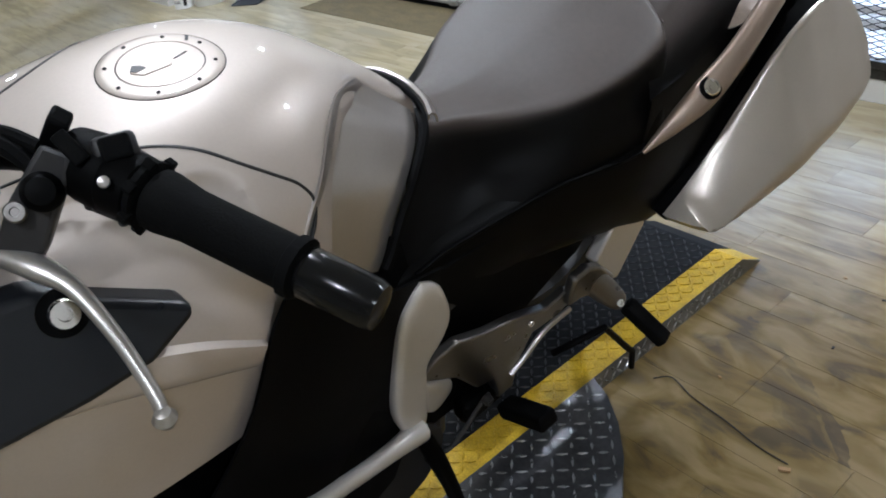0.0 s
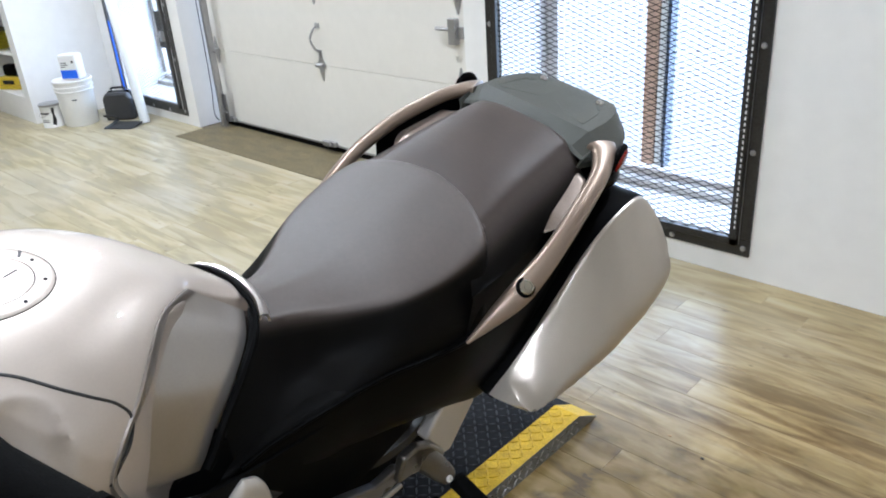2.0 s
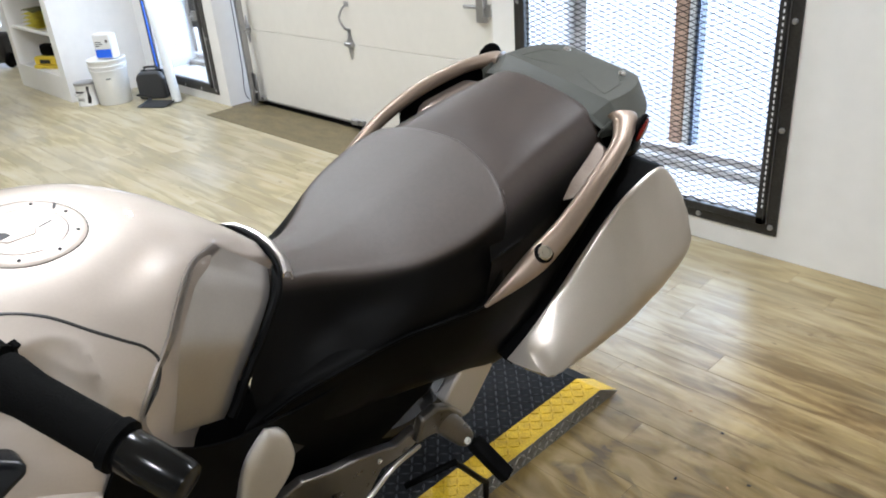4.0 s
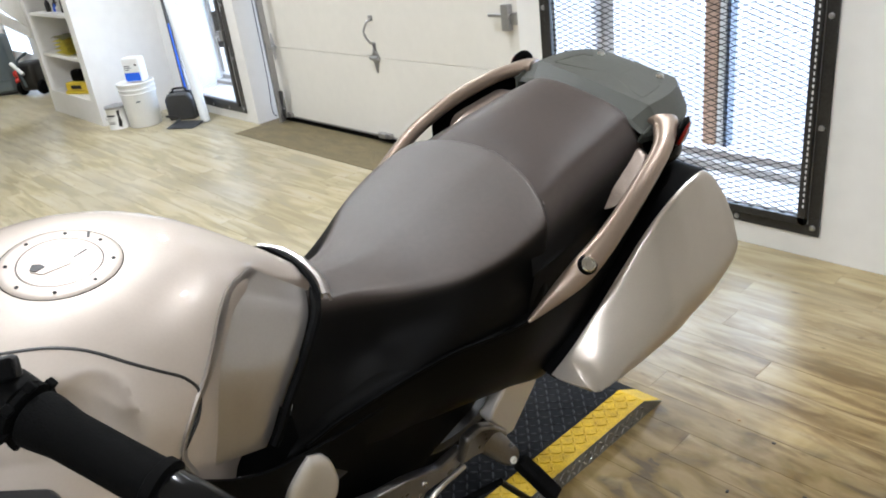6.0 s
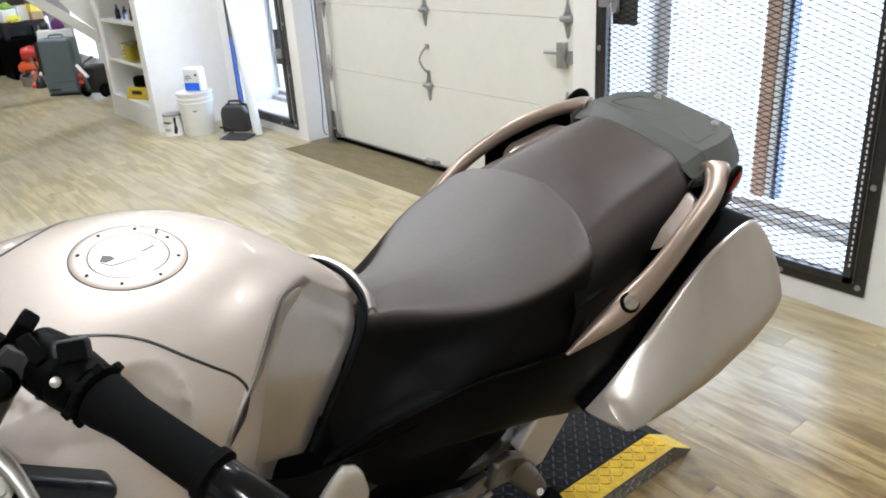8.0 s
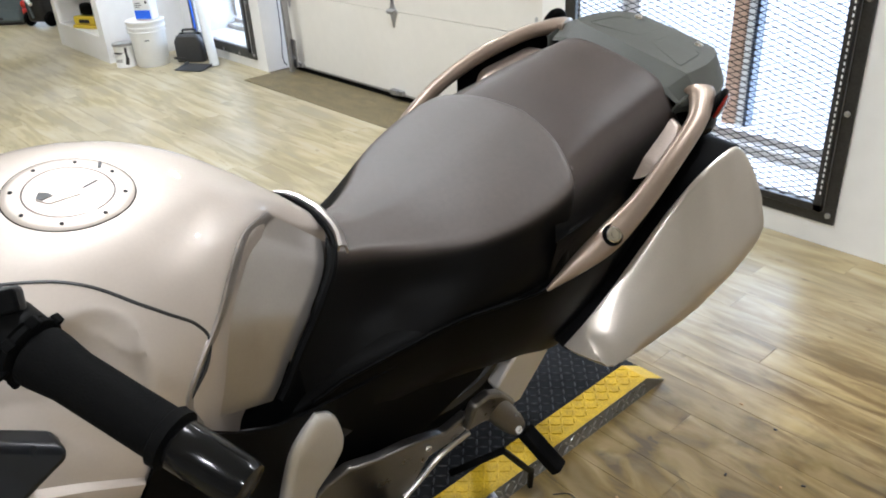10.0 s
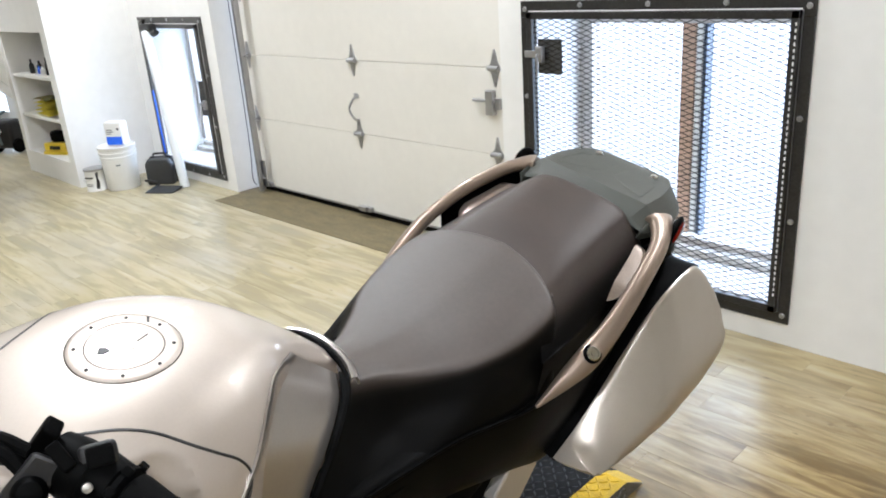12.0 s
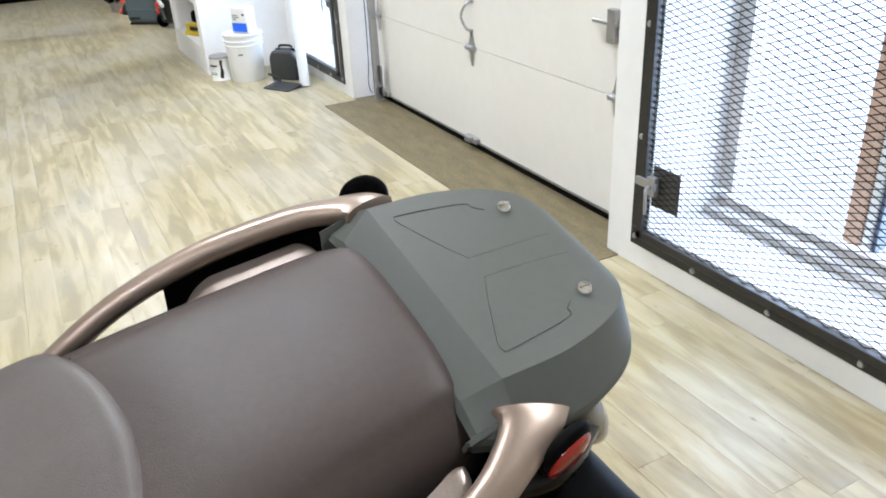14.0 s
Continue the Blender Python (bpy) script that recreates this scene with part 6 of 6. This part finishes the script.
def compressor():
    c = thing("air_compressor", back(-11.28, 2.46, 0, 0, 0, 40), "red air compressor on the floor by the bench", "compressor")
    part("tank", moved(lathe([(0.001, -0.20), (0.06, -0.18), (0.09, -0.13), (0.09, 0.13), (0.06, 0.18), (0.001, 0.20)], 24), pose(0, 0, 0.16, 0, 90, 0)), M_ORANGE, c, "orange-red air tank")
    part("motor", moved(lathe([(0.001, -0.13), (0.08, -0.11), (0.11, 0), (0.08, 0.11), (0.001, 0.13)], 24), pose(0.02, 0, 0.34, 0, 90, 20)), M_REDPAINT, c, "shiny red motor cover")
    for s in (1, -1):
        part("foot", box(s * 0.12 - 0.02, s * 0.12 + 0.02, -0.07, 0.07, 0, 0.08), M_DARK, c)
    part("wheel", moved(lathe([(0.001, -0.015), (0.05, -0.015), (0.055, 0), (0.05, 0.015), (0.001, 0.015)], 18), pose(0.20, -0.08, 0.055, 90, 0, 0)), M_PLASTW, c, "pale wheel")
    part("gauge", moved(lathe([(0.001, 0), (0.03, 0), (0.03, 0.02), (0.001, 0.022)], 16), pose(0.10, -0.11, 0.27, 90)), M_CHROME, c)
    part("hose", tube([(0.10, -0.10, 0.27), (0.22, -0.16, 0.12), (0.30, -0.12, 0.02), (0.24, -0.22, 0.015), (0.10, -0.24, 0.015)], 0.010, 8, 24), M_DARK, c)


def bench():
    b = thing("workbench", back(-11.85, 2.54, 0), "dark workbench loaded with boxes", "workbench")
    part("top", box(-0.32, 0.32, -0.27, 0.26, 0.66, 0.73, 0.005), M_DARK, b)
    part("back_panel", box(-0.31, -0.27, -0.26, 0.25, 0.0, 0.66), M_DARK, b)
    for x in (-0.26, 0.28):
        for y in (-0.24, 0.23):
            part("leg", box(x - 0.03, x + 0.03, y - 0.03, y + 0.03, 0, 0.66), M_DARKSTEEL, b)


def garden_machine():
    t = thing("garden_machine", back(-9.22, 2.66, 0, 0, 0, 30), "dark and red garden machine leaning in the corner", "machine")
    part("engine", box(-0.12, 0.12, -0.10, 0.10, 0.05, 0.36, 0.04, 3), M_DARK, t, "dark engine housing")
    part("frame_tube", tube([(-0.02, -0.11, 0.10), (-0.04, -0.12, 0.36), (0.08, -0.06, 0.46)], 0.014, 8, 14), M_GREYCASE, t)
    for k in range(3):
        part("cover", moved(lathe([(0.001, 0), (0.045, 0.0), (0.05, 0.03), (0.03, 0.06), (0.001, 0.065)], 14), pose(-0.15, -0.02, 0.08 + 0.075 * k, 90, 0, -60)), M_REDPAINT, t, "red cover")
    part("pipe", tube([(-0.14, -0.10, 0.36), (0.04, -0.16, 0.25)], 0.020, 12), M_PLASTW, t, "white pipe")
    for s in (1, -1):
        part("wheel", moved(lathe([(0.001, -0.025), (0.07, -0.025), (0.08, 0), (0.07, 0.025), (0.001, 0.025)], 20), pose(s * 0.14, -0.04, 0.08, 0, 90, 0)), M_RUBBER, t)


def heap(name, mat, m, label, cat, group, seed):
    """A crumpled mound."""
    r = random.Random(seed)
    rows = []
    for h, q in ((0, 0.9), (0.15, 1.0), (0.4, 0.95), (0.65, 0.75), (0.85, 0.45), (1.0, 0.08)):
        rows.append([(q * math.cos(a) * r.uniform(0.8, 1.1), q * math.sin(a) * r.uniform(0.8, 1.1), h + (r.uniform(-0.06, 0.06) if 0 < h < 1 else 0)) for a in np.linspace(0, 2 * math.pi, 15)[:-1]])
    return solid(name, sheet(rows, True, True), mat, m, label, cat, group)


def cabinet():
    c = thing("tool_cabinet", back(-12.90, 1.65, 0), "tall black tool cabinet in the dim corner", "cabinet")
    part("body", box(-0.35, 0.20, -0.9, 0.60, 0, 2.0, 0.01), M_BLACKPL, c)
    for k in range(2):
        part("door", box(0.20, 0.225, -0.88 + 0.74 * k, -0.16 + 0.74 * k, 0.06, 1.96, 0.006), M_DARK, c)


rafters()
hard_case()
compressor()
bench()
garden_machine()
cabinet()
for x, y, w, d, h, mat, lab in ((-11.63, 2.38, 0.16, 0.18, 0.16, M_PLASTW, "white box"), (-11.72, 2.57, 0.20, 0.16, 0.19, M_PLASTW, "white box"), (-11.63, 2.71, 0.16, 0.15, 0.10, M_CARD, "brown cardboard box")):
    solid("storage_box", box(-w / 2, w / 2, -d / 2, d / 2, 0, h, 0.008), mat, back(x, y, 0.731, 0, 0, 8), lab + " on the workbench", "box", "bench boxes")
solid("storage_box", box(-0.08, 0.08, -0.085, 0.085, 0, 0.10, 0.008), M_YELLOWPL, back(-11.63, 2.71, 0.832, 0, 0, 14), "yellow box on a cardboard box", "box", "bench boxes")
heap("green_bag", M_GREEN, back(-11.63, 2.38, 0.892) @ Matrix.Diagonal((0.07, 0.075, 0.09, 1)), "green crumpled bag on a white box", "bag", "", 3)
solid("storage_bin", box(-0.16, 0.16, -0.14, 0.14, 0, 0.68, 0.02), M_PLASTW, back(-10.45, 2.62, 0, 0, 0, 20), "white plastic storage bin", "bin")
heap("rag", M_PURPLE, back(-10.40, 2.66, 0.681) @ Matrix.Diagonal((0.085, 0.075, 0.13, 1)), "purple rag heap on the bin", "rag", "rags", 4)
heap("rag", M_DARK, back(-10.52, 2.54, 0.681) @ Matrix.Diagonal((0.07, 0.06, 0.10, 1)), "black rag heap on the bin", "rag", "rags", 5)
solid("storage_bin", box(-0.18, 0.18, -0.15, 0.15, 0, 0.50, 0.02), M_DARK, back(-10.75, 2.62, 0, 0, 0, 10), "black plastic storage bin", "bin")
heap("rag", M_GREYCASE, back(-10.75, 2.60, 0.501) @ Matrix.Diagonal((0.12, 0.12, 0.20, 1)), "grey rag heap on a bin", "rag", "rags", 6)
heap("bag", M_REDPAINT, back(-12.68, 2.12, 2.001) @ Matrix.Diagonal((0.12, 0.1, 0.12, 1)), "red bag on top of the cabinet", "bag", "", 7)
for k in range(26):
    q = random.Random(20 + k)
    heap("machine_part", (M_DARK, M_STEEL, M_DARKSTEEL, M_PLASTW, M_DARK, M_ORANGE)[k % 6], back(-11.55 + 0.085 * (k % 13), 2.32 + 0.34 * q.random(), 0, 0, 0, 360 * q.random()) @ Matrix.Diagonal((0.05 + 0.05 * q.random(), 0.05 + 0.04 * q.random(), 0.06 + 0.16 * q.random(), 1)), "small loose machine part on the floor", "machine part", "floor clutter", 60 + k)
for k in range(3):
    q = random.Random(40 + k)
    solid("storage_crate", box(-0.35, 0.35, -0.3, 0.3, 0, 1.0 + 0.5 * q.random(), 0.02), (M_DARK, M_CARD, M_DARK)[k], back(-13.4 + 0.2 * q.random(), 0.1 - 0.85 * k, 0, 0, 0, 8 * q.random()), "dark storage crate against the end wall", "crate", "dark crates")

# thin dark line on the planks by the ramp, made as a tube
solid("dark_line", tube([(-0.762, 1.165, 0.003), (-0.729, 1.195, 0.003), (-0.655, 1.171, 0.003), (-0.558, 1.156, 0.003), (-0.465, 1.136, 0.003), (-0.392, 1.132, 0.003)], 0.0016, 8, 40), M_DARK, Matrix(), "thin dark bent line on the planks", "wire")
solid("wood_chip", box(-0.012, 0.012, -0.005, 0.005, 0, 0.006, 0.001, 1), M_CARD, pose(-0.390, 1.115, 0.0005, 0, 0, 30), "small pale wood chip on the planks", "chip")
for k in range(7):
    q = random.Random(80 + k)
    solid("wood_chip", box(-0.005, 0.005, -0.003, 0.003, 0, 0.003, 0.0008, 1), (M_CARD, M_DARK)[k % 2], pose(-0.25 - 0.5 * q.random(), 1.25 + 0.6 * q.random(), 0.0005, 0, 0, 180 * q.random()), "tiny wood chip on the planks", "chip", "wood chips")

# ---- plank floor ----
solid("floor", box(X0, X1, Y0, WALL_Y + 0.42, -0.10, -0.0042), M_JOINT, Matrix(), "yellow-brown oak look vinyl plank floor", "floor", kind="structure", smooth=False)
floor_ob = bpy.data.objects["floor"]
PW, PL_ = 0.115, 1.22


def plank_mesh(L):
    bm = box(0.0003, L - 0.0003, 0.0003, PW - 0.0003, -0.004, 0.0, 0.0004, 1)
    return mesh_of("plank", bm, M_PLANK, False)


full = plank_mesh(PL_)
rr = random.Random(3)
far_v, far_f = [], []
row = 0
y = Y0
while y < WALL_Y - 0.001:
    off = rr.random() * PL_
    x = X0 - off
    while x < X1:
        a, b = max(x, X0), min(x + PL_, X1)
        yb = min(PW, WALL_Y - y)
        near = -4.6 < x < 1.3 and -0.9 < y < 2.7 and b - a > PL_ - 1e-6 and yb > PW - 1e-6
        if near:
            ob = new("plank", full)
            ob.parent = floor_ob
            ob.location = (x, y, 0)
        elif b - a > 0.01:
            n0 = len(far_v)
            far_v += [(a + 0.0004, y + 0.0004, 0), (b - 0.0004, y + 0.0004, 0), (b - 0.0004, y + yb - 0.0004, 0), (a + 0.0004, y + yb - 0.0004, 0)]
            far_f.append((n0, n0 + 1, n0 + 2, n0 + 3))
        x += PL_
    y += PW
me = bpy.data.meshes.new("distant_planks")
me.from_pydata(far_v, [], far_f)
me.materials.append(M_PLANKFAR)
rest = new("distant_planks", me)
rest.parent = floor_ob
tagged(rest, kind="stuff")
# floor under the garage door recess
solid("door_sill", box(DOOR[0], DOOR[1], WALL_Y, 3.25, -0.10, -0.005), M_MAT, Matrix(), "worn concrete door sill", "sill", kind="structure", smooth=False)

# more clutter under and beside the bench
toolbox = thing("open_toolbox", back(-10.72, 2.36, 0, 0, 0, 30), "grey metal toolbox tray on the floor", "toolbox")
part("tray", join(box(-0.17, 0.17, -0.09, 0.09, 0.0, 0.02), box(-0.17, -0.155, -0.09, 0.09, 0.02, 0.11), box(0.155, 0.17, -0.09, 0.09, 0.02, 0.11), box(-0.155, 0.155, -0.09, -0.078, 0.02, 0.11), box(-0.155, 0.155, 0.078, 0.09, 0.02, 0.11)), M_STEEL, toolbox)
part("handle", tube([(-0.16, 0, 0.11), (-0.14, 0, 0.19), (0.14, 0, 0.19), (0.16, 0, 0.11)], 0.008, 8, 14), M_DARKSTEEL, toolbox)
heap("dark_bag", M_DARK, back(-10.55, 2.66, 0) @ Matrix.Diagonal((0.17, 0.15, 0.34, 1)), "dark crumpled bag on the floor beside the bench", "bag", "", 31)
heap("rag_pile", M_DIM, back(-10.95, 2.58, 0) @ Matrix.Diagonal((0.16, 0.13, 0.26, 1)), "pale grey pile of rags on the floor", "rags", "", 37)
leaning("pale_board", (-9.62, 2.28, 0.0), (-10.46, 2.46, 0.73), 0.022, M_TRIM, "pale wooden pole leaning over the clutter", "pole")
heap("folded_cover", M_YELLOWCLOTH, back(-11.62, 2.42, 0.73) @ Matrix.Diagonal((0.16, 0.11, 0.11, 1)), "bright yellow crumpled cover on the bench", "cover", "", 41)
heap("dark_jacket", M_BLACKPL, back(-11.95, 2.70, 0.73) @ Matrix.Diagonal((0.26, 0.10, 0.20, 1)), "black crumpled jacket on the bench", "jacket", "", 43)
# Black blocks added to darken the far end round the workbench.
for x, y, w, d, h in ((-11.72, 2.44, 0.44, 0.40, 0.52), (-11.16, 2.74, 0.40, 0.24, 0.60), (-12.35, 2.30, 0.40, 0.50, 0.85), (-10.86, 2.72, 0.22, 0.20, 0.44)):
    solid("storage_crate", box(-w / 2, w / 2, -d / 2, d / 2, 0, h, 0.015), M_BLACKPL, back(x, y, 0, 0, 0, 4), "black block added to darken the goods by the workbench", "crate", "black crates")
